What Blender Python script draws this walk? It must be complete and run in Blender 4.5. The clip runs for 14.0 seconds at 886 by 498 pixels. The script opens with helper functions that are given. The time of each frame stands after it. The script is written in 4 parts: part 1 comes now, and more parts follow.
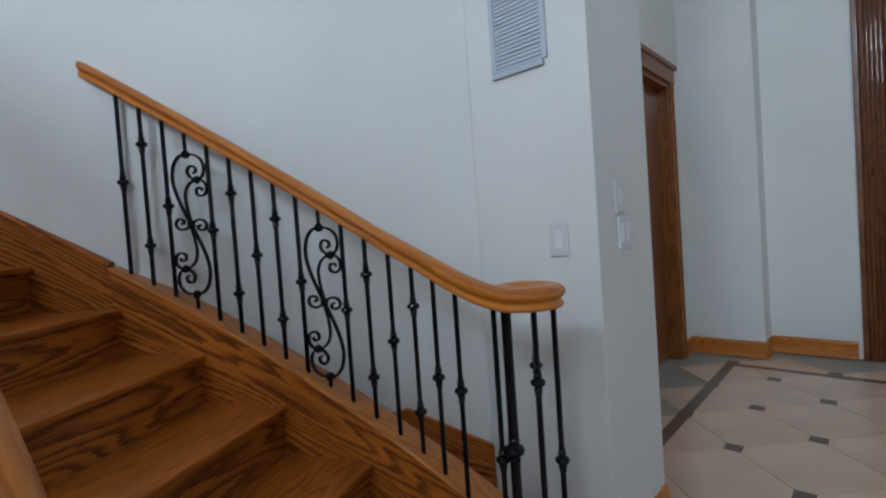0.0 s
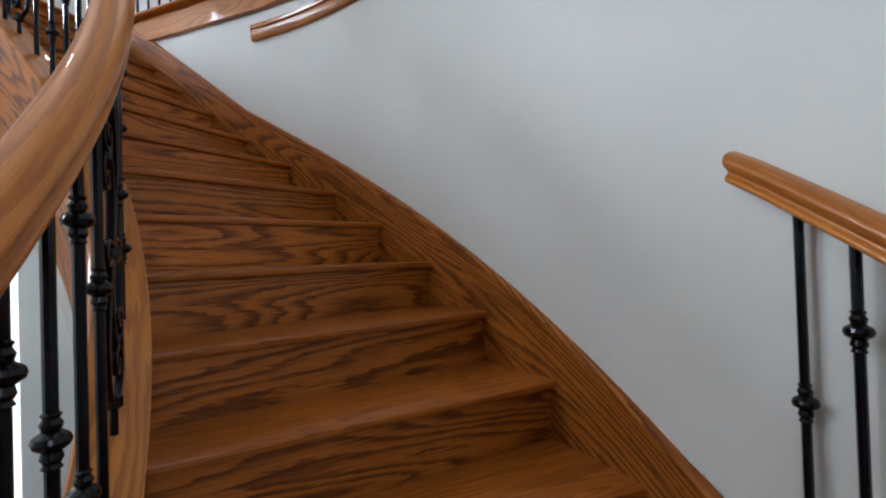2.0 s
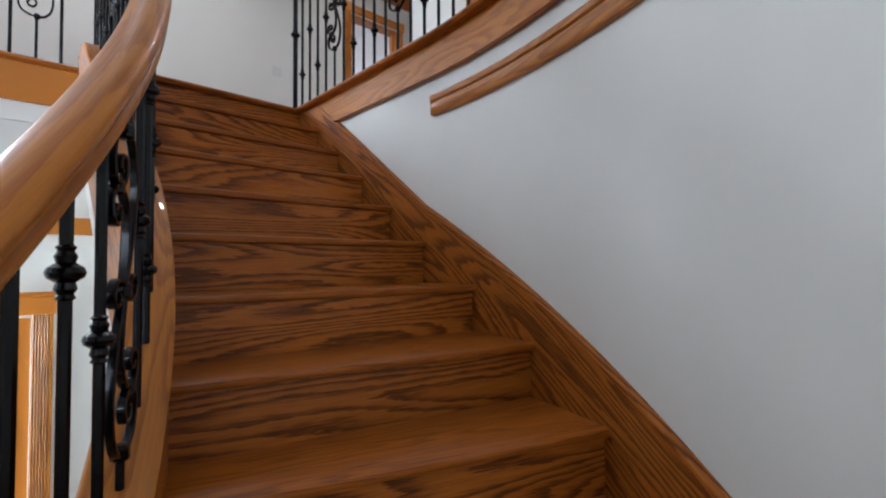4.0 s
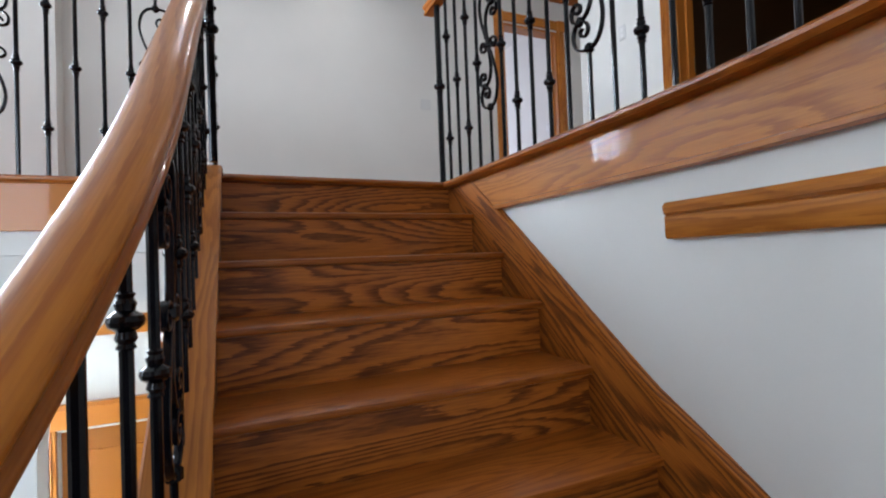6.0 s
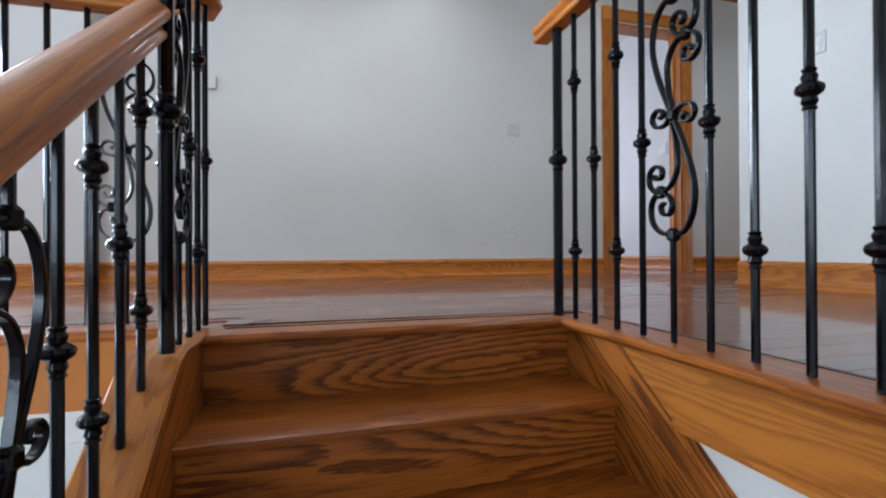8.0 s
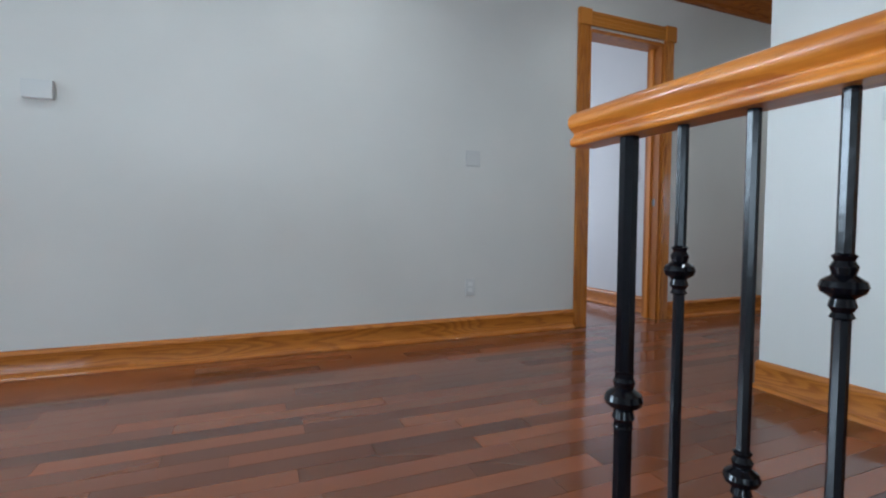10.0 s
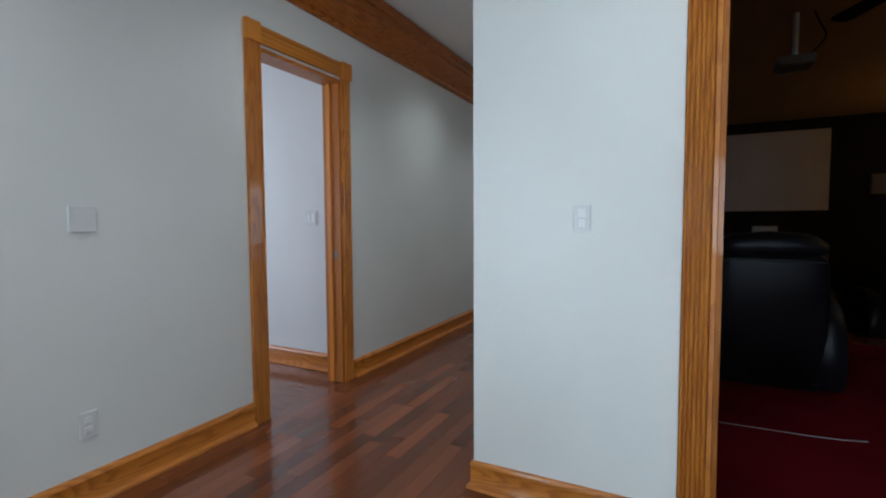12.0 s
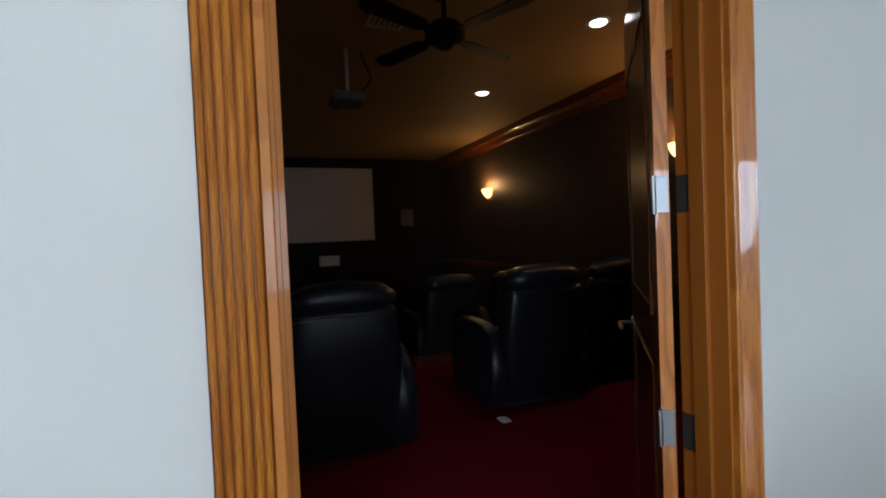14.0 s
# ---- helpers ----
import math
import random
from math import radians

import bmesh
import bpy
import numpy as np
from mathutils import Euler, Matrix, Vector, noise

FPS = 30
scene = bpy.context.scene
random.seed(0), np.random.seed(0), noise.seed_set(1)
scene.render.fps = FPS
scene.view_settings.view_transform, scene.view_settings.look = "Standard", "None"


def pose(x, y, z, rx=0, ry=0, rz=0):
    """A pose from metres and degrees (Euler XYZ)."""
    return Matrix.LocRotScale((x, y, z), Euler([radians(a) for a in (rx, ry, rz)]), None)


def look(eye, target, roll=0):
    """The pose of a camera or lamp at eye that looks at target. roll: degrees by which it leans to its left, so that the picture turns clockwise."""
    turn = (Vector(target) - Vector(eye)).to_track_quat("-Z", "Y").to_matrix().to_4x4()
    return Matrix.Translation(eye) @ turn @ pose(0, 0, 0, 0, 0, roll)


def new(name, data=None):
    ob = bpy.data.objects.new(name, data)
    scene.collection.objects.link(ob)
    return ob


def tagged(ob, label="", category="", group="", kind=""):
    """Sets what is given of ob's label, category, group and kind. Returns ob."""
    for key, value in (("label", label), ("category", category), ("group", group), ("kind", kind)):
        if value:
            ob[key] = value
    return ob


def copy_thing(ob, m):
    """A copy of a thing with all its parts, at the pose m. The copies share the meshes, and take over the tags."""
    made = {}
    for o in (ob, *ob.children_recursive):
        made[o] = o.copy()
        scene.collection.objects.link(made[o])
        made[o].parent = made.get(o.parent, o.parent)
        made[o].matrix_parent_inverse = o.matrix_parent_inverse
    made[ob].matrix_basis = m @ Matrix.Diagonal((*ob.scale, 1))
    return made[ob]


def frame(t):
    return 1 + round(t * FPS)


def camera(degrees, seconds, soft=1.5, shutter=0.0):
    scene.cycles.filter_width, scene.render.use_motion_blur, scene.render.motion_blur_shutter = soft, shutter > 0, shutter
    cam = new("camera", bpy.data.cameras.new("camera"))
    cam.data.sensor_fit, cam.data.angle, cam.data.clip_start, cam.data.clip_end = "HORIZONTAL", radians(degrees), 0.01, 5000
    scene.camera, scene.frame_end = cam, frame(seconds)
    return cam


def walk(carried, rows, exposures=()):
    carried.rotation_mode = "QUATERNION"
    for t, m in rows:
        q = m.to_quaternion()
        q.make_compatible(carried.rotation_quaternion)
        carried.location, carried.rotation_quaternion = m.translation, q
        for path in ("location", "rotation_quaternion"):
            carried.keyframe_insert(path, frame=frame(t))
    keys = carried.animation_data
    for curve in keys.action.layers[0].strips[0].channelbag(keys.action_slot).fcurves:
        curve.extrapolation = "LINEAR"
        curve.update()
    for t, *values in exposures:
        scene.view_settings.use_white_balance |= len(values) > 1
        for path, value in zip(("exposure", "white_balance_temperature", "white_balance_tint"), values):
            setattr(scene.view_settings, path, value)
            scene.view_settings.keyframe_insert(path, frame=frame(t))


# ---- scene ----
cam = camera(86.8, 14.0, soft=2.1)
PATH = [
    (0, (0.347, 0.566, 1.260), (1.712, -0.895, 1.196), -4.0),
    (0.5, (0.696, 0.323, 1.343), (2.444, -0.646, 1.255), -2.9),
    (1, (1.086, 0.224, 1.470), (3.075, 0.013, 1.447), -2.0),
    (1.5, (1.288, 0.296, 1.648), (3.243, 0.719, 1.671), -2.2),
    (2, (1.425, 0.341, 1.804), (3.273, 1.104, 1.829), -1.8),
    (2.5, (1.627, 0.437, 1.980), (3.372, 1.414, 1.985), -0.9),
    (3, (1.806, 0.593, 2.121), (3.415, 1.780, 2.138), -0.1),
    (3.5, (1.972, 0.684, 2.246), (3.450, 2.031, 2.294), -0.0),
    (6, (2.487, 1.461, 3.007), (3.278, 3.298, 3.049), -2.2),
    (6.5, (2.520, 1.681, 3.130), (3.182, 3.568, 3.138), -1.8),
    (7, (2.640, 1.850, 3.272), (3.203, 3.769, 3.268), -2.3),
    (7.5, (2.689, 2.064, 3.450), (3.244, 3.985, 3.461), -1.3),
    (8, (2.701, 2.268, 3.583), (3.208, 4.202, 3.594), -0.3),
    (8.5, (2.749, 2.492, 3.690), (3.244, 4.429, 3.643), 0.3),
    (11, (2.972, 3.375, 4.410), (4.143, 4.993, 4.312), 0.4),
    (11.5, (3.044, 3.570, 4.495), (4.494, 4.944, 4.398), 0.4),
    (12, (3.198, 3.670, 4.578), (4.979, 4.572, 4.463), -0.3),
    (12.5, (3.463, 3.711, 4.710), (5.451, 3.921, 4.653), -2.1),
    (13, (3.681, 3.775, 4.710), (5.658, 3.480, 4.636), -1.9),
    (13.5, (3.940, 3.760, 4.719), (5.853, 3.181, 4.641), -1.4),
    (14, (4.253, 3.584, 4.747), (6.112, 2.847, 4.694), -2.4),
]
walk(cam, [(t, look(eye, target, roll)) for t, eye, target, roll in PATH],
     exposures=((0, 0.12, 5950, 7), (0.6, 0.3, 6700, 9), (2.0, 0.22, 6450, 9), (3.5, 0.1, 6500, 11), (7.0, 0.2, 6300, 10), (7.6, 0.2, 6150, 8), (8.5, 0.15, 6050, 8), (11, -0.08, 5850, 1), (12.5, -0.1, 6050, 4), (13.5, -0.14, 6150, 6), (14, 0.0, 6000, 5)))

# ---------- light ----------
world = bpy.data.worlds.new("sky")
world.use_nodes = True
scene.world = world
wn = world.node_tree.nodes
sky = wn.new("ShaderNodeTexSky")
sky.sky_type, sky.sun_disc = "NISHITA", False
sky.sun_elevation, sky.sun_rotation = radians(70), radians(200)
world.node_tree.links.new(sky.outputs[0], wn["Background"].inputs[0])
wn["Background"].inputs[1].default_value = 0.12
sun = new("sun", bpy.data.lights.new("sun", "SUN"))
sun.data.energy, sun.data.angle, sun.data.color = 2.0, radians(0.6), (1, 0.95, 0.88)
sun.matrix_world = look((0, 0, 20), (1.5, 4.0, 8.3))


def window_or_fill_light(eye, target, w, h, power, color=(0.735, 0.858, 1.0), spread=180):
    """Area lamp for daylight by one window opening, or for added fill."""
    la = new("window_daylight", bpy.data.lights.new("window_daylight", "AREA"))
    la.data.shape, la.data.size, la.data.size_y = "RECTANGLE", w, h
    la.data.energy, la.data.color = power, color
    la.data.spread = radians(spread)
    la.matrix_world = look(eye, target)
    return la


H = 3.382          # landing above the hall floor
RISE = 0.178
CX, CY = 0.56, 2.35
R_OUT, R_IN = 2.88, 1.86
CEIL = 6.31
W1Y, W2X = 5.90, 5.065

window_or_fill_light((0.0, 6.36, 4.95), (2.5, 0.3, 2.2), 1.0, 1.4, 190)
window_or_fill_light((-2.2, 6.36, 4.95), (2.5, 0.3, 2.2), 1.4, 1.4, 230)
window_or_fill_light((-4.1, 3.6, 4.8), (4.0, 5.2, 4.7), 2.2, 2.0, 26, spread=80)
window_or_fill_light((-1.9, -4.4, 4.7), (2.8, 5.9, 4.7), 2.6, 2.2, 28, spread=64)
# unseen lamp added to brighten the space behind the arch
window_or_fill_light((-0.92, 4.65, 1.6), (2.5, 4.75, 1.5), 0.5, 1.6, 260)
window_or_fill_light((-2.2, -4.4, 1.7), (0.6, -1.2, 1.2), 1.4, 1.8, 5)
# fill lamp added low in the west to brighten the arch wall
window_or_fill_light((-4.1, 2.0, 1.7), (0.8, 4.2, 2.2), 1.6, 1.8, 42, spread=44)


# ---------- materials ----------
def nodes_of(name):
    m = bpy.data.materials.new(name)
    m.use_nodes = True
    n = m.node_tree.nodes
    return m, n, m.node_tree.links, n["Principled BSDF"]


def ramp(n, stops):
    r = n.new("ShaderNodeValToRGB")
    while len(r.color_ramp.elements) < len(stops):
        r.color_ramp.elements.new(0.5)
    for e, (p, c) in zip(r.color_ramp.elements, stops):
        e.position, e.color = p, (*c, 1)
    return r


def wood(name, light, dark, rough=0.28, across=7.0, rings=34.0, coat=0.35, per_piece=True, along=0.9, tones=(0.86, 1.12), fray=0.7, clear=0.05, spec=0.3):
    """Flat-sawn oak: rings as contour lines along u, pores along the fibre."""
    m, n, l, b = nodes_of(name)
    uv = n.new("ShaderNodeUVMap")
    sep = n.new("ShaderNodeSeparateXYZ")
    l.new(uv.outputs[0], sep.inputs[0])
    info = n.new("ShaderNodeObjectInfo")
    seed = n.new("ShaderNodeMath"); seed.operation = "MULTIPLY"; seed.inputs[1].default_value = 37.0 if per_piece else 0.0
    l.new(info.outputs["Random"], seed.inputs[0])
    mu = n.new("ShaderNodeMath"); mu.operation = "MULTIPLY"; mu.inputs[1].default_value = along
    mv = n.new("ShaderNodeMath"); mv.operation = "MULTIPLY"; mv.inputs[1].default_value = across
    l.new(sep.outputs[0], mu.inputs[0]); l.new(sep.outputs[1], mv.inputs[0])
    com = n.new("ShaderNodeCombineXYZ")
    l.new(mu.outputs[0], com.inputs[0]); l.new(mv.outputs[0], com.inputs[1]); l.new(seed.outputs[0], com.inputs[2])
    no = n.new("ShaderNodeTexNoise")
    no.inputs["Scale"].default_value, no.inputs["Detail"].default_value, no.inputs["Roughness"].default_value = 1.0, 2.0, 0.35
    l.new(com.outputs[0], no.inputs["Vector"])
    k = n.new("ShaderNodeMath"); k.operation = "MULTIPLY"; k.inputs[1].default_value = rings
    l.new(no.outputs[0], k.inputs[0])
    # short fibres fray the edge of each ring
    com3 = n.new("ShaderNodeCombineXYZ")
    fu = n.new("ShaderNodeMath"); fu.operation = "MULTIPLY"; fu.inputs[1].default_value = 16.0
    fv = n.new("ShaderNodeMath"); fv.operation = "MULTIPLY"; fv.inputs[1].default_value = 150.0
    l.new(sep.outputs[0], fu.inputs[0]); l.new(sep.outputs[1], fv.inputs[0])
    l.new(fu.outputs[0], com3.inputs[0]); l.new(fv.outputs[0], com3.inputs[1]); l.new(seed.outputs[0], com3.inputs[2])
    fn = n.new("ShaderNodeTexNoise"); fn.inputs["Scale"].default_value, fn.inputs["Detail"].default_value = 1.0, 3.0
    l.new(com3.outputs[0], fn.inputs["Vector"])
    fk = n.new("ShaderNodeMath"); fk.operation = "MULTIPLY_ADD"; fk.inputs[1].default_value = fray
    l.new(fn.outputs[0], fk.inputs[0]); l.new(k.outputs[0], fk.inputs[2])
    fr = n.new("ShaderNodeMath"); fr.operation = "FRACT"
    l.new(fk.outputs[0], fr.inputs[0])
    rr = ramp(n, [(0.0, (0, 0, 0)), (0.38, (0.10, 0.10, 0.10)), (0.72, (0.85, 0.85, 0.85)), (0.9, (0.9, 0.9, 0.9)), (1.0, (0.05, 0.05, 0.05))])
    l.new(fr.outputs[0], rr.inputs[0])
    # pores
    com2 = n.new("ShaderNodeCombineXYZ")
    pu = n.new("ShaderNodeMath"); pu.operation = "MULTIPLY"; pu.inputs[1].default_value = 9.0
    pv = n.new("ShaderNodeMath"); pv.operation = "MULTIPLY"; pv.inputs[1].default_value = 260.0
    l.new(sep.outputs[0], pu.inputs[0]); l.new(sep.outputs[1], pv.inputs[0])
    l.new(pu.outputs[0], com2.inputs[0]); l.new(pv.outputs[0], com2.inputs[1]); l.new(seed.outputs[0], com2.inputs[2])
    po = n.new("ShaderNodeTexNoise"); po.inputs["Scale"].default_value = 1.0; po.inputs["Detail"].default_value = 2.0
    l.new(com2.outputs[0], po.inputs["Vector"])
    pr = ramp(n, [(0.35, (0, 0, 0)), (0.62, (1, 1, 1))])
    l.new(po.outputs[0], pr.inputs[0])
    add = n.new("ShaderNodeMath"); add.operation = "MULTIPLY_ADD"; add.inputs[1].default_value = 0.28
    l.new(pr.outputs[0], add.inputs[0]); 
    sc = n.new("ShaderNodeMath"); sc.operation = "MULTIPLY"; sc.inputs[1].default_value = 0.75
    l.new(rr.outputs[0], sc.inputs[0]); l.new(sc.outputs[0], add.inputs[2])
    mix = n.new("ShaderNodeMix"); mix.data_type = "RGBA"
    mix.inputs[6].default_value, mix.inputs[7].default_value = (*light, 1), (*dark, 1)
    l.new(add.outputs[0], mix.inputs[0])
    # board to board tone
    hs = n.new("ShaderNodeHueSaturation")
    tone = n.new("ShaderNodeMapRange"); tone.inputs[3].default_value, tone.inputs[4].default_value = tones
    l.new(info.outputs["Random"], tone.inputs[0]); l.new(tone.outputs[0], hs.inputs["Value"])
    l.new(mix.outputs[2], hs.inputs["Color"])
    l.new(hs.outputs[0], b.inputs["Base Color"])
    rg = n.new("ShaderNodeMapRange"); rg.inputs[3].default_value, rg.inputs[4].default_value = rough, rough + 0.14
    l.new(po.outputs[0], rg.inputs[0]); l.new(rg.outputs[0], b.inputs["Roughness"])
    b.inputs["Specular IOR Level"].default_value = spec
    b.inputs["Coat Weight"].default_value, b.inputs["Coat Roughness"].default_value = coat, clear
    bu = n.new("ShaderNodeBump"); bu.inputs["Strength"].default_value, bu.inputs["Distance"].default_value = 0.06, 0.002
    l.new(add.outputs[0], bu.inputs["Height"]); l.new(bu.outputs[0], b.inputs["Normal"])
    return m


def paint(name, color, rough=0.6, bump=0.05, scale=220.0, mottled=0.04, spec=0.4):
    m, n, l, b = nodes_of(name)
    co = n.new("ShaderNodeTexCoord")
    a = n.new("ShaderNodeTexNoise"); a.inputs["Scale"].default_value, a.inputs["Detail"].default_value = 1.3, 4
    f = n.new("ShaderNodeTexNoise"); f.inputs["Scale"].default_value, f.inputs["Detail"].default_value = scale, 2
    l.new(co.outputs["Object"], a.inputs["Vector"]); l.new(co.outputs["Object"], f.inputs["Vector"])
    r = ramp(n, [(0.3, [c * (1 - mottled) for c in color]), (0.7, [min(1, c * (1 + mottled)) for c in color])])
    l.new(a.outputs[0], r.inputs[0]); l.new(r.outputs[0], b.inputs["Base Color"])
    bu = n.new("ShaderNodeBump"); bu.inputs["Strength"].default_value, bu.inputs["Distance"].default_value = bump, 0.002
    l.new(f.outputs[0], bu.inputs["Height"]); l.new(bu.outputs[0], b.inputs["Normal"])
    b.inputs["Roughness"].default_value = rough
    b.inputs["Specular IOR Level"].default_value = spec
    return m


def glow(name, color, strength):
    m, n, l, b = nodes_of(name)
    b.inputs["Emission Color"].default_value, b.inputs["Emission Strength"].default_value = (*color, 1), strength
    b.inputs["Base Color"].default_value = (*color, 1)
    return m


M_OAK = wood("oak_stair", (0.53, 0.162, 0.022), (0.085, 0.017, 0.004), rough=0.34, across=5.0, rings=23.0, coat=0.10, along=0.6, fray=0.8)
M_OAK_TREAD = wood("oak_tread", (0.42, 0.125, 0.016), (0.20, 0.048, 0.006), rough=0.26, across=9, rings=20, coat=0.16)
M_RAIL = wood("oak_rail", (0.60, 0.205, 0.024), (0.38, 0.105, 0.011), rough=0.3, across=5, rings=16, coat=0.2, along=0.5, clear=0.04)
M_TRIM = wood("oak_trim", (0.56, 0.195, 0.026), (0.33, 0.098, 0.012), rough=0.36, across=7, rings=20, coat=0.30, clear=0.04)
M_FLOOR = wood("cherry_plank", (0.23, 0.066, 0.024), (0.095, 0.025, 0.009), rough=0.2, across=8, rings=14, coat=0.65, tones=(0.7, 1.3), clear=0.07)
M_DOOR = wood("oak_door", (0.20, 0.062, 0.016), (0.10, 0.028, 0.007), rough=0.22, across=5, rings=18, coat=0.5)
M_CASING = wood("oak_casing", (0.56, 0.205, 0.028), (0.38, 0.118, 0.014), rough=0.3, across=7, rings=12, coat=0.3, clear=0.04)
M_HALL_DOOR = wood("oak_hall_door", (0.30, 0.105, 0.024), (0.16, 0.05, 0.011), rough=0.3, across=5, rings=18, coat=0.2)
M_INLAY = paint("dark_inlay", (0.035, 0.014, 0.008), 0.3, 0.02, 60, 0.2)
M_WALL = paint("wall_paint", (0.70, 0.69, 0.655), 0.62, 0.08, 160)
M_CEIL = paint("ceiling_paint", (0.78, 0.77, 0.74), 0.75, 0.05)
M_WHITE = paint("white_plastic", (0.74, 0.74, 0.72), 0.35, 0.0, mottled=0.01)
M_PLATE = paint("plate_plastic", (0.63, 0.63, 0.615), 0.35, 0.0, mottled=0.01)
M_GREY = paint("grey_vent", (0.46, 0.50, 0.54), 0.45, 0.0)
M_IRON = paint("black_iron", (0.003, 0.003, 0.005), 0.16, 0.10, 90, 0.2, 0.28)
M_TILE = paint("cream_tile", (0.62, 0.45, 0.33), 0.14, 0.02, 40, 0.12)
M_INSET = paint("dark_inset", (0.14, 0.095, 0.07), 0.25, 0.03, 60, 0.2)
M_GROUT = paint("grout", (0.33, 0.29, 0.24), 0.85, 0.1)
M_CARPET = paint("red_carpet", (0.12, 0.005, 0.010), 0.95, 0.9, 420, 0.3, 0.05)
M_DARK = paint("brown_wall", (0.075, 0.045, 0.028), 0.6, 0.2, 60, 0.15)
M_TAN = paint("tan_ceiling", (0.33, 0.22, 0.11), 0.7, 0.1)
M_LEATHER = paint("black_leather", (0.010, 0.010, 0.014), 0.36, 0.9, 22, 0.25, 0.26)
M_SCREEN = paint("screen_cloth", (0.45, 0.40, 0.38), 0.85, 0.05)
M_STEEL = paint("satin_nickel", (0.20, 0.20, 0.20), 0.38, 0.02)
M_STEEL.node_tree.nodes["Principled BSDF"].inputs["Metallic"].default_value = 1.0
M_BRONZE = paint("dark_bronze", (0.05, 0.04, 0.035), 0.4, 0.02)
M_FAN = paint("dark_fan", (0.012, 0.009, 0.008), 0.55, 0.05, spec=0.2)
M_SPEAKER = paint("dark_grille", (0.09, 0.085, 0.08), 0.7, 0.2)
M_BLACK = paint("black_felt", (0.008, 0.007, 0.008), 0.9, 0.1)
M_LAMP = glow("lamp_white", (1.0, 0.96, 0.9), 9.0)
M_SCONCE = glow("sconce_glass", (1.0, 0.52, 0.17), 4.0)


# ---------- builders ----------
def link(name, bm, mat, parent=None, label="", smooth=False):
    me = bpy.data.meshes.new(name)
    bmesh.ops.recalc_face_normals(bm, faces=bm.faces[:])
    if smooth:
        for f in bm.faces:
            f.smooth = True
    bm.to_mesh(me)
    bm.free()
    if smooth:
        me.set_sharp_from_angle(angle=radians(35))
    me.materials.append(mat)
    ob = new(name, me)
    if parent:
        ob.parent = parent
    if label:
        ob["label"] = label
    return ob


def part(name, bm, material, parent, label="", smooth=False):
    return link(name, bm, material, parent, label, smooth)


def setting(name, bm, mat, label, category, smooth=False):
    return tagged(link(name, bm, mat, None, "", smooth), label, category, kind="structure")


def thing(name, label, category, group="", at=(0, 0, 0)):
    e = new(name)
    e.empty_display_size = 0.1
    e.location = at
    return tagged(e, label, category, group)


def based(ob, at):
    """Moves a thing's own origin to its base and leaves its parts where they are."""
    ob.location = at
    for o in ob.children:
        o.matrix_parent_inverse = Matrix.Translation(-Vector(at))


def add_box(bm, lo, hi, bevel=0.0):
    """A box with UVs that run along its longest side."""
    lo, hi = Vector(lo), Vector(hi)
    uvl = bm.loops.layers.uv.verify()
    vs = [bm.verts.new((x, y, z)) for x in (lo.x, hi.x) for y in (lo.y, hi.y) for z in (lo.z, hi.z)]
    fs = [bm.faces.new([vs[i] for i in q]) for q in ((0, 1, 3, 2), (4, 6, 7, 5), (0, 4, 5, 1), (2, 3, 7, 6), (0, 2, 6, 4), (1, 5, 7, 3))]
    if bevel:
        es = list({e for f in fs for e in f.edges})
        fs = list({f for f in bmesh.ops.bevel(bm, geom=es, offset=bevel, segments=1, affect="EDGES")["faces"]} | {f for f in fs if f.is_valid})
    size = hi - lo
    ax = max(range(3), key=lambda i: size[i])
    for f in fs:
        if not f.is_valid:
            continue
        f.normal_update()
        nrm = f.normal
        others = [i for i in range(3) if i != ax]
        v = min(others, key=lambda i: abs(nrm[i]))
        for lp in f.loops:
            lp[uvl].uv = (lp.vert.co[ax], lp.vert.co[v])
    return fs


def box(lo, hi, bevel=0.0):
    bm = bmesh.new()
    add_box(bm, lo, hi, bevel)
    return bm


def sweep(path, profile, closed=True, caps=True, sides=None, bm=None):
    """Sweeps a profile (out, up) along points; out is level and to the right of the way."""
    bm = bm or bmesh.new()
    uvl = bm.loops.layers.uv.verify()
    pts = [Vector(p) for p in path]
    rings, run = [], 0.0
    for i, p in enumerate(pts):
        d = pts[min(i + 1, len(pts) - 1)] - pts[max(i - 1, 0)]
        flat = Vector((d.x, d.y, 0)).normalized() if d.x or d.y else Vector((0, 1, 0))
        side = sides[i] if sides else Vector((flat.y, -flat.x, 0))
        if i:
            run += (p - pts[i - 1]).length
        rings.append((run, [bm.verts.new(p + side * a + Vector((0, 0, b))) for a, b in profile]))
    m = len(profile)
    girth = [0.0]
    for j in range(m):
        a, b = profile[j], profile[(j + 1) % m]
        girth.append(girth[-1] + math.hypot(a[0] - b[0], a[1] - b[1]))
    for (u0, r0), (u1, r1) in zip(rings, rings[1:]):
        for j in range(m if closed else m - 1):
            f = bm.faces.new((r0[j], r0[(j + 1) % m], r1[(j + 1) % m], r1[j]))
            for lp, uv in zip(f.loops, ((u0, girth[j]), (u0, girth[j + 1]), (u1, girth[j + 1]), (u1, girth[j]))):
                lp[uvl].uv = uv
    if caps and closed:
        bm.faces.new(rings[0][1])
        bm.faces.new(rings[-1][1][::-1])
    return bm


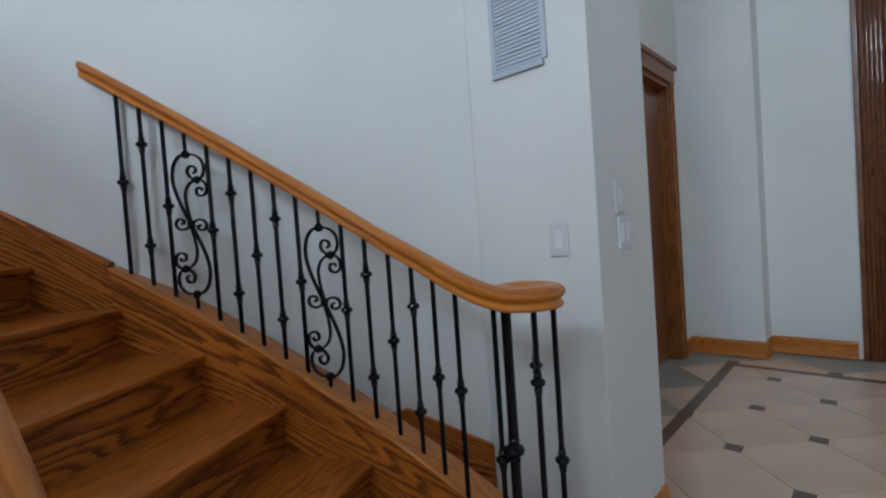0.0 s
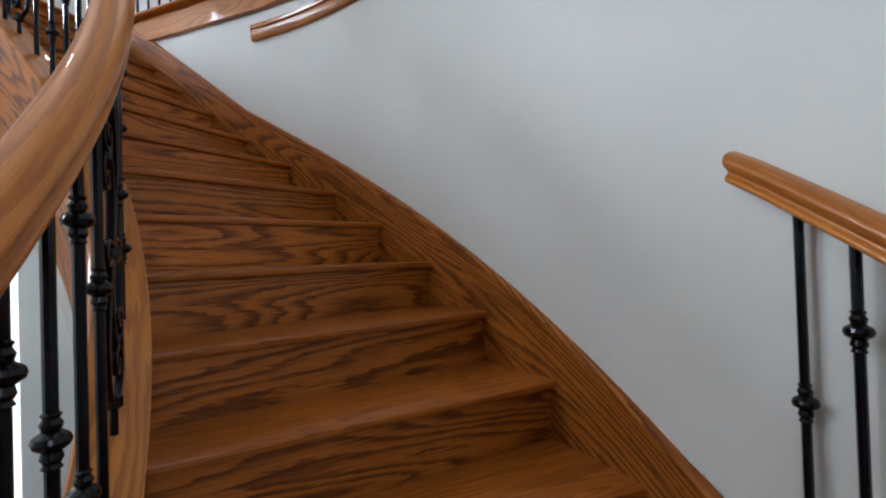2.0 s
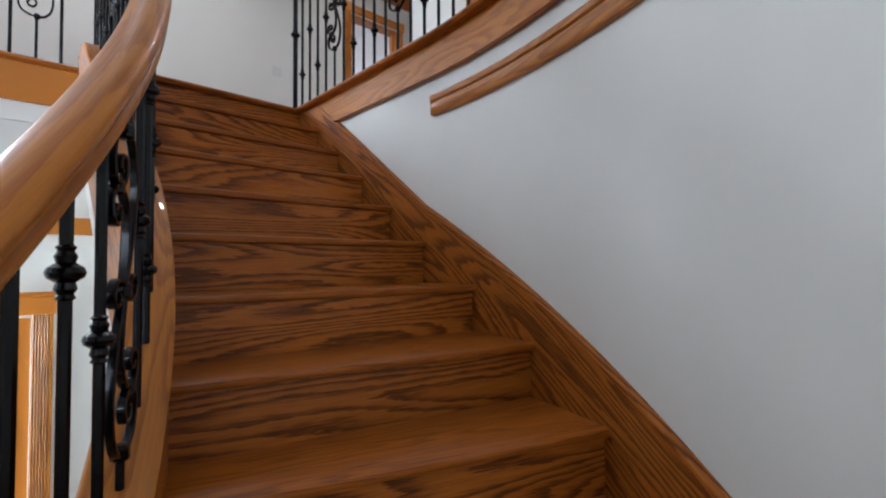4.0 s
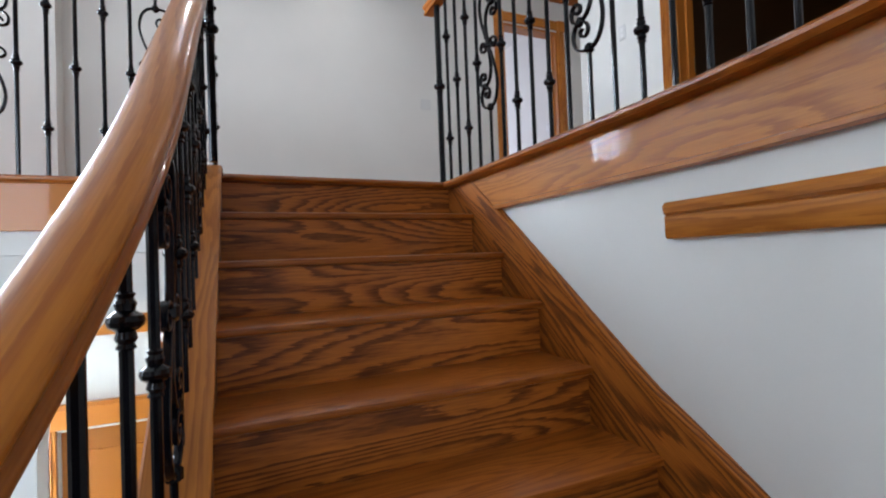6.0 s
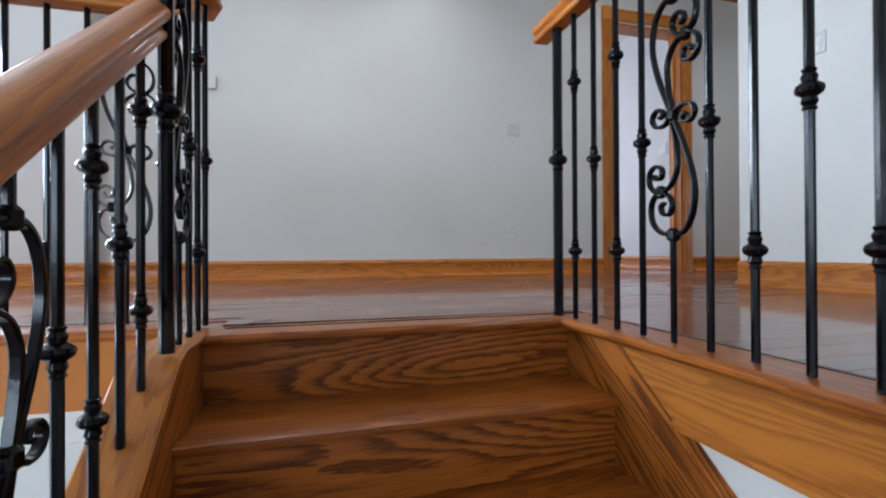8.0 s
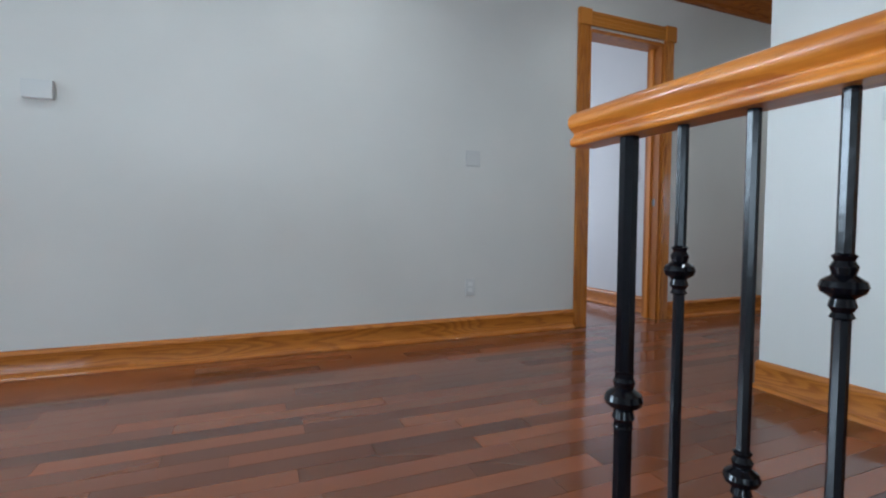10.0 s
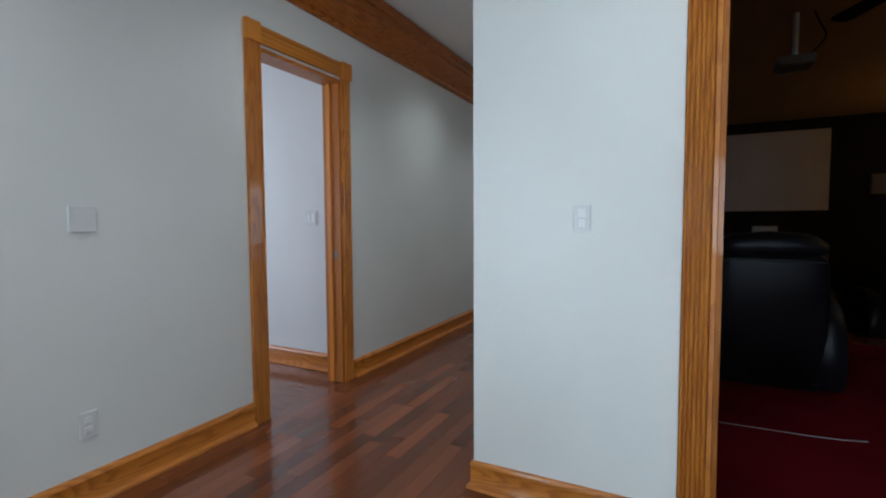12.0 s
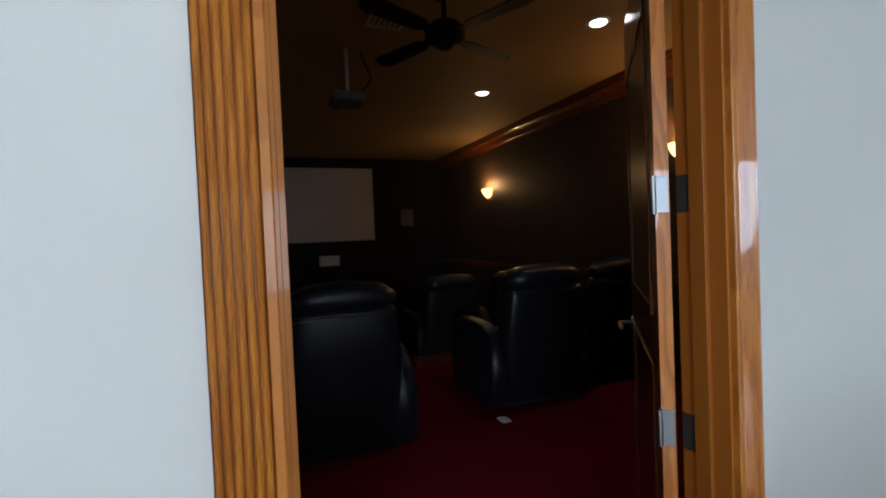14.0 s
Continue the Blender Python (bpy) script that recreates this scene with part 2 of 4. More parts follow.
def tube(bm, pts, r, n=6, flat=None):
    """A round or flat bar along points in space."""
    pts = [Vector(p) for p in pts]
    rings, up = [], None
    for i, p in enumerate(pts):
        d = (pts[min(i + 1, len(pts) - 1)] - pts[max(i - 1, 0)]).normalized()
        if up is None:
            up = Vector((0, 0, 1)) if abs(d.z) < 0.9 else Vector((1, 0, 0))
        a = d.cross(up).normalized()
        b = a.cross(d).normalized()
        up = b
        rings.append([bm.verts.new(p + (a * math.cos(q) + b * math.sin(q)) * r) for q in (math.tau * (j + 0.5) / n for j in range(n))])
    for r0, r1 in zip(rings, rings[1:]):
        for j in range(n):
            bm.faces.new((r0[j], r0[(j + 1) % n], r1[(j + 1) % n], r1[j]))
    bm.faces.new(rings[0][::-1])
    bm.faces.new(rings[-1])


def ribbon(bm, pts, normal, wide, thick):
    """A flat bar along points in one upright plane; it lies wide along the plane's normal."""
    pts = [Vector(p) for p in pts]
    nv = Vector(normal).normalized()
    rings = []
    for i, p in enumerate(pts):
        d = (pts[min(i + 1, len(pts) - 1)] - pts[max(i - 1, 0)]).normalized()
        e = d.cross(nv).normalized() * thick / 2
        c = nv * wide / 2
        rings.append([bm.verts.new(p + q) for q in (e * 0.5 + c, e + c * 0.7, e - c * 0.7, e * 0.5 - c, -e * 0.5 - c, -e - c * 0.7, -e + c * 0.7, -e * 0.5 + c)])
    for r0, r1 in zip(rings, rings[1:]):
        for j in range(8):
            bm.faces.new((r0[j], r0[(j + 1) % 8], r1[(j + 1) % 8], r1[j]))
    bm.faces.new(rings[0][::-1])
    bm.faces.new(rings[-1])


def lathe(bm, at, rows, n=10):
    """A turned piece: rows of (radius, height) above the point at."""
    at = Vector(at)
    rings = [[bm.verts.new(at + Vector((r * math.cos(a), r * math.sin(a), h))) for a in (math.tau * j / n for j in range(n))] for r, h in rows]
    for r0, r1 in zip(rings, rings[1:]):
        for j in range(n):
            bm.faces.new((r0[j], r0[(j + 1) % n], r1[(j + 1) % n], r1[j]))
    bm.faces.new(rings[0][::-1])
    bm.faces.new(rings[-1])


def plan(k, r):
    """A place on the stair: k steps below the landing, r from the turning centre."""
    if k <= 5:
        f = (r - R_IN) / (R_OUT - R_IN)
        return Vector((CX + r, CY + (5 - k) * 0.245 - 0.03 * (1 - f) * min(1, (5 - k) / 2), 0))
    a = -radians(6.28) * (k - 5)
    return Vector((CX + r * math.cos(a), CY + r * math.sin(a), 0))


def plan3(k, r, z):
    p = plan(k, r)
    return Vector((p.x, p.y, z))


def pitch_z(k):
    """Height of the line through the nosings."""
    return H - k * RISE


def steps_of(a, b, n):
    return [a + (b - a) * i / n for i in range(n + 1)]


def prism(points, z0, z1):
    """An upright slab over a plan outline."""
    bm = bmesh.new()
    uvl = bm.loops.layers.uv.verify()
    lo = [bm.verts.new((x, y, z0)) for x, y in points]
    hi = [bm.verts.new((x, y, z1)) for x, y in points]
    fs = [bm.faces.new(lo[::-1]), bm.faces.new(hi)]
    for i in range(len(points)):
        j = (i + 1) % len(points)
        f = bm.faces.new((lo[i], lo[j], hi[j], hi[i]))
        ln = (lo[i].co - lo[j].co).length
        for lp, uv in zip(f.loops, ((0, 0), (ln, 0), (ln, z1 - z0), (0, z1 - z0))):
            lp[uvl].uv = uv
    for f in fs:
        for lp in f.loops:
            lp[uvl].uv = lp.vert.co.xy
    return bm


def strip_wall(path, z0s, z1s, t):
    """A wall along plan points with its own foot and head at each point; t is the thickness to the right of the way."""
    bm = bmesh.new()
    uvl = bm.loops.layers.uv.verify()
    pts = [Vector((p[0], p[1], 0)) for p in path]
    rings, run = [], 0
    for i, p in enumerate(pts):
        d = (pts[min(i + 1, len(pts) - 1)] - pts[max(i - 1, 0)]).normalized()
        s = Vector((d.y, -d.x, 0)) * t
        if i:
            run += (p - pts[i - 1]).length
        rings.append((run, [bm.verts.new((q.x, q.y, z)) for q, z in ((p, z0s[i]), (p, z1s[i]), (p + s, z1s[i]), (p + s, z0s[i]))], (z0s[i], z1s[i])))
    for (u0, a, za), (u1, b, zb) in zip(rings, rings[1:]):
        for j in range(4):
            f = bm.faces.new((a[j], a[(j + 1) % 4], b[(j + 1) % 4], b[j]))
            for lp in f.loops:
                lp[uvl].uv = (u0 if lp.vert in a else u1, lp.vert.co.z - (za[0] if lp.vert in a else zb[0]) if j in (0, 2) else (0.0 if lp.vert in (a[0], a[1], b[0], b[1]) else abs(t)))
    bm.faces.new(rings[0][1])
    bm.faces.new(rings[-1][1][::-1])
    return bm


# ---------- stair ----------
RAIL_SIDE = [(0.023, 0), (0.027, 0.004), (0.027, 0.011), (0.021, 0.017), (0.020, 0.023), (0.029, 0.031), (0.0325, 0.039), (0.030, 0.049), (0.019, 0.058)]
RAIL_PROFILE = [(-u, v) for u, v in RAIL_SIDE] + [(0, 0.062)] + RAIL_SIDE[::-1]

stair = thing("staircase", "curved stained oak staircase with closed strings and rounded nosings", "staircase")
LAST = 18
for k in range(0, LAST + 1):
    z = H - k * RISE
    # riser under the nosing of step k
    if k <= LAST:
        zb = z - RISE
        bm = bmesh.new()
        uvl = bm.loops.layers.uv.verify()
        rs = steps_of(R_IN - 0.01, R_OUT + 0.005, 4)
        back, front = [], []
        for r in rs:
            a = plan(k - 0.10, r)
            b = plan(k - 0.02, r)
            front.append((b, r)); back.append((a, r))
        vf = [[bm.verts.new((p.x, p.y, zz)) for p, r in front] for zz in (zb, z - 0.026)]
        vb = [[bm.verts.new((p.x, p.y, zz)) for p, r in back] for zz in (zb, z - 0.026)]
        for i in range(4):
            for quad in ((vf[0][i], vf[0][i + 1], vf[1][i + 1], vf[1][i]), (vb[0][i + 1], vb[0][i], vb[1][i], vb[1][i + 1]),
                         (vf[1][i], vf[1][i + 1], vb[1][i + 1], vb[1][i]), (vb[0][i], vb[0][i + 1], vf[0][i + 1], vf[0][i])):
                f = bm.faces.new(quad)
                for lp in f.loops:
                    lp[uvl].uv = (((lp.vert.co.xy - front[0][0].xy).length), lp.vert.co.z - zb)
        part("riser", bm, M_OAK, stair)
    if k == 0:
        continue
    # tread: from its nosing back to the riser above
    bm = bmesh.new()
    uvl = bm.loops.layers.uv.verify()
    lines = [(-0.135, -0.013), (-0.132, -0.004), (-0.120, 0), (1.06, 0), (1.06, -0.026), (-0.118, -0.026), (-0.131, -0.022)]
    rs = steps_of(R_IN - 0.01, R_OUT + 0.005, 6)
    rows = []
    for r in rs:
        row = []
        for q, dz in lines:
            p = plan(k - (q if q > 0 else 0), r)
            if q < 0:
                t0, t1 = plan(k, r), plan(k - 0.1, r)
                d = (t0 - t1).normalized()
                p = t0 + d * (0.004 + (-q - 0.118) * 0.8)
            row.append(bm.verts.new((p.x, p.y, z + dz)))
        rows.append(row)
    for i in range(6):
        for j in range(7):
            f = bm.faces.new((rows[i][j], rows[i][(j + 1) % 7], rows[i + 1][(j + 1) % 7], rows[i + 1][j]))
            for lp in f.loops:
                ii = i if lp.vert in rows[i] else i + 1
                jj = rows[ii].index(lp.vert)
                lp[uvl].uv = (rs[ii], 0.3 if jj == 3 or jj == 4 else 0.02 * abs(jj - 2))
    bm.faces.new(rows[0]); bm.faces.new(rows[-1][::-1])
    part("tread", bm, M_OAK_TREAD, stair, smooth=True)

# skirt along the curved wall, then the thick string that carries the lower balustrade
SKIRT_TOP, LOW_TOP, K_SPLIT = 0.15, 0.132, 12.95


def string_board(ks, r0, r1, name, label="", top=SKIRT_TOP):
    path = [plan(k, r0) for k in ks]
    bm = strip_wall([(p.x, p.y) for p in path], [max(0.0, pitch_z(k) - 0.30) for k in ks],
                    [min(H - (0.028 if r0 > 2.2 else 0.012), max(pitch_z(k) + top, 0.0)) for k in ks], r1 - r0)
    return part(name, bm, M_OAK, stair, label)


string_board(steps_of(K_SPLIT, 0.0, 70), R_OUT, R_OUT + 0.022, "wall_skirt")
string_board(steps_of(18.9, K_SPLIT, 40), R_OUT - 0.004, R_OUT + 0.105, "outer_string", "thick oak string under the lower balustrade", LOW_TOP)
string_board(steps_of(18.9, 0.0, 90), R_IN - 0.095, R_IN, "inner_string", "thick curved oak string on the open side")
bead = [(-0.006, -0.004), (-0.006, 0.008), (0.002, 0.014), (0.024, 0.014), (0.024, -0.004)]
bm = sweep([plan3(k, R_OUT, pitch_z(k) + SKIRT_TOP) for k in steps_of(1.85, K_SPLIT, 60)], [(-a, b) for a, b in bead])
part("skirt_cap", bm, M_OAK, stair, smooth=True)
cap = [(-0.006, 0), (-0.008, 0.008), (0, 0.014), (0.112, 0.014), (0.118, 0.008), (0.116, 0)]
inner_cap = [(u * 0.86, v) for u, v in cap]
bm = sweep([plan3(k, R_IN + 0.004, min(pitch_z(k) + SKIRT_TOP, H - 0.012)) for k in steps_of(0.05, 18.85, 80)], inner_cap)
part("inner_string_cap", bm, M_TRIM, stair, smooth=True)
bm = sweep([plan3(k, R_OUT + 0.107, pitch_z(k) + LOW_TOP) for k in steps_of(K_SPLIT, 18.85, 40)], cap)
part("outer_string_cap", bm, M_TRIM, stair, smooth=True)
# closing panel under the open side
ks = steps_of(18.9, 0.0, 60)
bm = strip_wall([tuple(plan(k, R_IN - 0.09).xy) for k in ks], [max(0, pitch_z(k) - 0.42) for k in ks], [max(0.02, pitch_z(k) - 0.30) for k in ks], 0.08)
part("string_apron", bm, M_WALL, stair)
# sloping underside of the flight
bm = bmesh.new()
ks = steps_of(0, 17, 50)
ra = [[bm.verts.new(plan3(k, r, max(0.01, pitch_z(k) - 0.40))) for r in (R_IN - 0.05, R_OUT + 0.01)] for k in ks]
rb = [[bm.verts.new(plan3(k, r, max(0.0, pitch_z(k) - 0.43))) for r in (R_IN - 0.05, R_OUT + 0.01)] for k in ks]
for i in range(50):
    bm.faces.new((ra[i][0], ra[i][1], ra[i + 1][1], ra[i + 1][0]))
    bm.faces.new((rb[i][1], rb[i][0], rb[i + 1][0], rb[i + 1][1]))
part("soffit", bm, M_WALL, stair)


# ---------- wrought iron balustrades ----------
KNOB = [(0.007, -0.034), (0.011, -0.031), (0.0085, -0.026), (0.012, -0.020), (0.010, -0.012), (0.0185, -0.006), (0.0205, 0.0),
        (0.0185, 0.006), (0.010, 0.012), (0.012, 0.020), (0.0085, 0.026), (0.011, 0.031), (0.007, 0.034)]
shared = {}


def knob(parent, at, s=1.0):
    """A turned collar on a bar; all of one size share a mesh."""
    if s not in shared:
        bm = bmesh.new()
        lathe(bm, (0, 0, 0), [(r * s, h * s) for r, h in KNOB], 12)
        ob = part("knob", bm, M_IRON, parent, smooth=True)
        shared[s] = ob.data
    else:
        ob = new("knob", shared[s])
        ob.parent = parent
    ob.location = at
    return ob


def bar(bm, foot, top, s=1.0):
    a, b = Vector(foot), Vector((foot[0], foot[1], top))
    tube(bm, [a, b], 0.0078 * s, 8)


def baluster(parent, foot, top, knobs, name="baluster"):
    bm = bmesh.new()
    bar(bm, foot, top)
    h = top - foot[2]
    ob = part(name, bm, M_IRON, parent, smooth=True)
    for q in {1: (0.5,), 2: (0.22, 0.77), 0: ()}[knobs]:
        knob(ob, (foot[0], foot[1], foot[2] + h * q))
    return ob


def spiral(c, r0, r1, a0, a1, n=14):
    return [(c[0] + (r0 + (r1 - r0) * i / n) * math.cos(a0 + (a1 - a0) * i / n), c[1] + (r0 + (r1 - r0) * i / n) * math.sin(a0 + (a1 - a0) * i / n)) for i in range(n + 1)]


def smooth_line(pts, n=6):
    out = []
    for i in range(len(pts) - 1):
        p0, p1, p2, p3 = (Vector(pts[max(0, min(len(pts) - 1, j))]) for j in (i - 1, i, i + 1, i + 2))
        for j in range(n):
            t = j / n
            out.append(tuple(0.5 * (2 * p1 + (p2 - p0) * t + (2 * p0 - 5 * p1 + 4 * p2 - p3) * t * t + (3 * p1 - p0 - 3 * p2 + p3) * t ** 3)))
    return out + [tuple(pts[-1])]


RAIL_PROFILE = smooth_line(RAIL_PROFILE, 3)


def scroll_panel(parent, foot, top, way, w=0.072):
    """An S-shaped scroll between two bars. way: level direction of the balustrade."""
    way = Vector(way).normalized()
    h = top - foot[2]
    mid = Vector(foot) + Vector((0, 0, h * 0.5 + (0.038 if h > 0.8 else -0.024)))
    hh = 0.256

    def at(u, v):
        return mid + way * u * w + Vector((0, 0, v * hh))

    across = way.cross(Vector((0, 0, 1)))
    main = smooth_line([(0, 1.0), (-0.40, 0.975), (-0.72, 0.86), (-0.84, 0.66), (-0.68, 0.44), (-0.34, 0.20), (0.0, 0.0)])
    hook = smooth_line([(0, 1.0), (0.44, 0.985), (0.82, 0.91), (0.95, 0.79), (0.84, 0.68), (0.52, 0.63), (0.18, 0.67), (0.02, 0.75), (0.16, 0.825), (0.42, 0.815), (0.50, 0.755), (0.36, 0.725)])
    second = smooth_line([(0.02, 0.03), (-0.14, 0.22), (-0.20, 0.42), (-0.02, 0.55), (0.30, 0.615), (0.70, 0.625), (1.0, 0.55), (0.98, 0.44), (0.72, 0.395), (0.46, 0.43), (0.48, 0.50), (0.70, 0.51), (0.78, 0.47)])
    curl = smooth_line([(0.0, 0.0), (-0.34, -0.06), (-0.70, -0.05), (-0.86, 0.02), (-0.72, 0.085), (-0.46, 0.08), (-0.38, 0.035), (-0.54, 0.015)])
    bm = bmesh.new()
    spine = [at(-u, -v) for u, v in main] + [at(u, v) for u, v in main[::-1][1:]]
    ribbon(bm, spine, across, 0.0135, 0.0095)
    tube(bm, [Vector(foot), at(0, -1.0)], 0.0068, 8)
    tube(bm, [at(0, 1.0), Vector((foot[0], foot[1], top))], 0.0068, 8)
    ob = part("scroll_panel", bm, M_IRON, parent, "S-shaped wrought iron scroll", smooth=True)
    for line, nm in ((hook, "scroll"), (second, "scroll"), (curl, "curl")):
        for sgn in (1, -1):
            bm = bmesh.new()
            ribbon(bm, [at(u * sgn, v * sgn) for u, v in line], across, 0.0145, 0.0075)
            part(nm, bm, M_IRON, ob, smooth=True)
    for u, v, r in ((0, 1, 0.014), (0, -1, 0.014), (0.52, 0.627, 0.011), (-0.52, -0.627, 0.011), (0, 0, 0.014)):
        bm = bmesh.new()
        lathe(bm, at(u, v), [(r * 0.55, -0.014), (r, -0.009), (r, 0.008), (r * 0.6, 0.014)], 8)
        part("collar", bm, M_IRON, ob, smooth=True)
    return ob


def newel(parent, foot, top):
    bm = bmesh.new()
    bar(bm, foot, top, 1.9)
    h = top - foot[2]
    ob = part("newel_post", bm, M_IRON, parent, "thick black iron newel", smooth=True)
    knob(ob, (foot[0], foot[1], foot[2] + h * 0.53), 1.45)
    return ob


PATTERN = "S12121"


def run_of(parent, places, start=0, pattern=PATTERN):
    """places: list of (foot, top, way), spaced one bar apart."""
    for i, (foot, top, way) in enumerate(places):
        c = pattern[(i + start) % len(pattern)]
        if c == "S":
            scroll_panel(parent, foot, top, way)
        else:
            baluster(parent, foot, top, int(c))


def along(fn, k0, k1, step):
    """Parameters spaced evenly in plan length along fn."""
    ks = steps_of(k0, k1, 4000)
    out, acc = [k0], 0.0
    for a, b in zip(ks, ks[1:]):
        acc += (fn(b).xy - fn(a).xy).length
        if acc >= step:
            out.append(b); acc = 0.0
    return out


RAIL_UP = 0.765      # underside of the sloping rail above the string's cap line base
# lower outer balustrade with a volute
lower = thing("balustrade_lower", "black wrought iron balustrade with scrolls, oak handrail and volute", "balustrade")
rb_ = R_OUT + 0.035


def rail_z(k):
    return pitch_z(k) + RAIL_UP + 0.05


def low_rail_z(k):
    return rail_z(k) - 0.022 * max(0.0, k - 12.9)


ks = along(lambda k: plan(k, rb_), 13.12, 17.75, 0.0852)
pl = []
for k in ks:
    p = plan(k, rb_)
    w = plan(k + 0.05, rb_) - plan(k - 0.05, rb_)
    p.y += max(0.0, k - 16.5) * 0.06
    pl.append((Vector((p.x, p.y, pitch_z(k) + LOW_TOP + 0.012)), low_rail_z(k) + 0.02, w))
run_of(lower, pl[:15], 3)
baluster(lower, pl[15][0], 1.12, 1)
VOL = Vector((1.075, -0.525, 0))
vz = 1.045
path = [plan3(k, rb_, low_rail_z(k)) for k in steps_of(12.76, 16.3, 26)]
# easing and volute
path += smooth_line([path[-1], Vector((1.36, -0.436, 1.143)), Vector((1.25, -0.437, 1.094)), Vector((1.15, -0.437, 1.06)), Vector((1.07, -0.441, vz))])[1:]
for i in range(1, 34):
    a = radians(92) + math.tau * 1.30 * i / 33
    rr_ = 0.089 * (1.0 - 0.62 * (i / 33) ** 1.5)
    path.append(VOL + Vector((rr_ * math.cos(a), rr_ * math.sin(a), vz)))
part("handrail", sweep(path, RAIL_PROFILE), M_RAIL, lower, "glossy honey oak handrail ending in a volute", smooth=True)
newel(lower, VOL + Vector((0.038, 0.036, RISE)), vz + 0.01)
for dx, dy, c in ((0.062, 0.060, 1), (-0.062, 0.050, 2), (0.024, -0.080, 2), (-0.072, -0.032, 1)):
    baluster(lower, VOL + Vector((dx, dy, RISE)), vz + 0.012, c)

# inner balustrade up the open side
inner = thing("balustrade_inner", "black wrought iron balustrade with scrolls under a curved oak handrail", "balustrade")
ri = R_IN - 0.04
SCROLLS = (2.76, 5.15, 8.45, 11.4, 14.2, 16.95)
ks = [1.21, 1.59, 1.98, 2.37]
for a, b in zip(SCROLLS, SCROLLS[1:]):
    ks += [a + (b - a) * i / 6 for i in range(6)]
ks += [16.95, 17.4]
pl = []
for k in ks:
    p = plan(k, ri)
    w = plan(k + 0.05, ri) - plan(k - 0.05, ri)
    pl.append((Vector((p.x, p.y, min(H, pitch_z(k) + SKIRT_TOP + 0.012))), min(rail_z(k) + 0.02, H + 0.90), w))
run_of(inner, pl, 2)
top_z = H + 0.892
path = [plan3(k, ri, min(rail_z(k), top_z)) for k in steps_of(17.9, 0.9, 90)]
path += [plan3(k, ri, top_z) for k in (0.5, 0.2, -0.1)]
path += [Vector((2.40, 3.60, top_z)), Vector((2.41, 3.68, top_z)), Vector((2.385, 3.74, top_z)), Vector((2.30, 3.765, top_z)), Vector((2.0, 3.765, top_z)), Vector((-3.0, 3.765, top_z))]
part("handrail", sweep([p - Vector((0, 0, 0.014)) for p in path], [(u * 1.12, v * 1.22) for u, v in RAIL_PROFILE]), M_RAIL, inner, "glossy curved honey oak handrail", smooth=True)
newel(inner, (2.405, 3.31, H + 0.002), top_z + 0.02)
newel(inner, (*plan(17.75, ri).xy, RISE), rail_z(17.75) + 0.02)
scroll_panel(inner, (2.404, 3.397, H + 0.003), top_z + 0.01, (0, -1, 0))
for x, y, c in ((2.402, 3.487, 1), (2.40, 3.577, 2), (2.398, 3.668, 1)):
    baluster(inner, (x, y, H + 0.003), top_z + 0.01, c)
run_of(inner, [(Vector((2.27 - 0.0945 * i, 3.765, H + 0.003)), top_z + 0.01, (1, 0, 0)) for i in range(62)], 5)

# landing balustrade over the curved wall
upper = thing("balustrade_landing", "black wrought iron balustrade with scrolls on the landing edge", "balustrade")


def ro_at(k):
    """The landing balustrade drifts a little outwards as it follows the edge."""
    return R_OUT - 0.022 + 0.0085 * max(0.0, min(k, 6.0))


K0 = -0.05
newel(upper, (*plan(K0, ro_at(K0)).xy, H + 0.002), top_z + 0.02)
ks = along(lambda k: plan(k, ro_at(k)), K0, 19, 0.0935)[1:]
run_of(upper, [(plan3(k, ro_at(k), H + 0.003), top_z + 0.01, plan(k + 0.05, R_OUT) - plan(k - 0.05, R_OUT)) for k in ks], 2)
part("handrail", sweep([plan3(k, ro_at(k), top_z) for k in steps_of(K0 - 0.45, 19, 90)], RAIL_PROFILE), M_RAIL, upper, "glossy honey oak handrail", smooth=True)

based(stair, (1.2, 0.2, 0))
based(lower, plan3(17, R_OUT + 0.05, 0.4))
based(inner, plan3(10, R_IN - 0.05, 1.6))
based(upper, (3.45, 3.6, H))


# ---------- shell: stair hall ----------
WT = 0.14
# outer curved wall from the floor to the landing's fascia, then straight on to the pier
ks = steps_of(12.4, -0.4, 60)
face = [tuple(plan(k, R_OUT + 0.02).xy) for k in ks]
face = [(1.558, -0.952), (2.02, -0.43)] + face
bm = strip_wall(face, [-2.6] * len(face), [H - 0.17] * len(face), 0.12)
setting("wall_curved", bm, M_WALL, "curved off-white plaster wall beside the stair", "wall", True)
bm = strip_wall(face[:14], [H - 0.17] * 14, [CEIL] * 14, 0.12)
setting("wall_curved_upper", bm, M_WALL, "off-white plaster wall above the stair foot", "wall", True)

# landing slab
out = [tuple(plan(k, R_OUT + 0.03).xy) for k in steps_of(0.0, 9, 50)]
inner_edge = [(-3.9, 3.72), (2.34, 3.72), (2.34, 3.555)]
west = [(2.44, 3.555)]
slab = inner_edge + west + [(3.44, 3.59)] + [p for p in out if p[1] < 3.58] + [(W2X + 0.1, out[-1][1]), (W2X + 0.1, W1Y + 0.1), (-3.9, W1Y + 0.1)]
setting("landing_slab", prism(slab, H - 0.30, H - 0.022), M_CEIL, "white plastered underside of the upper landing", "floor slab")
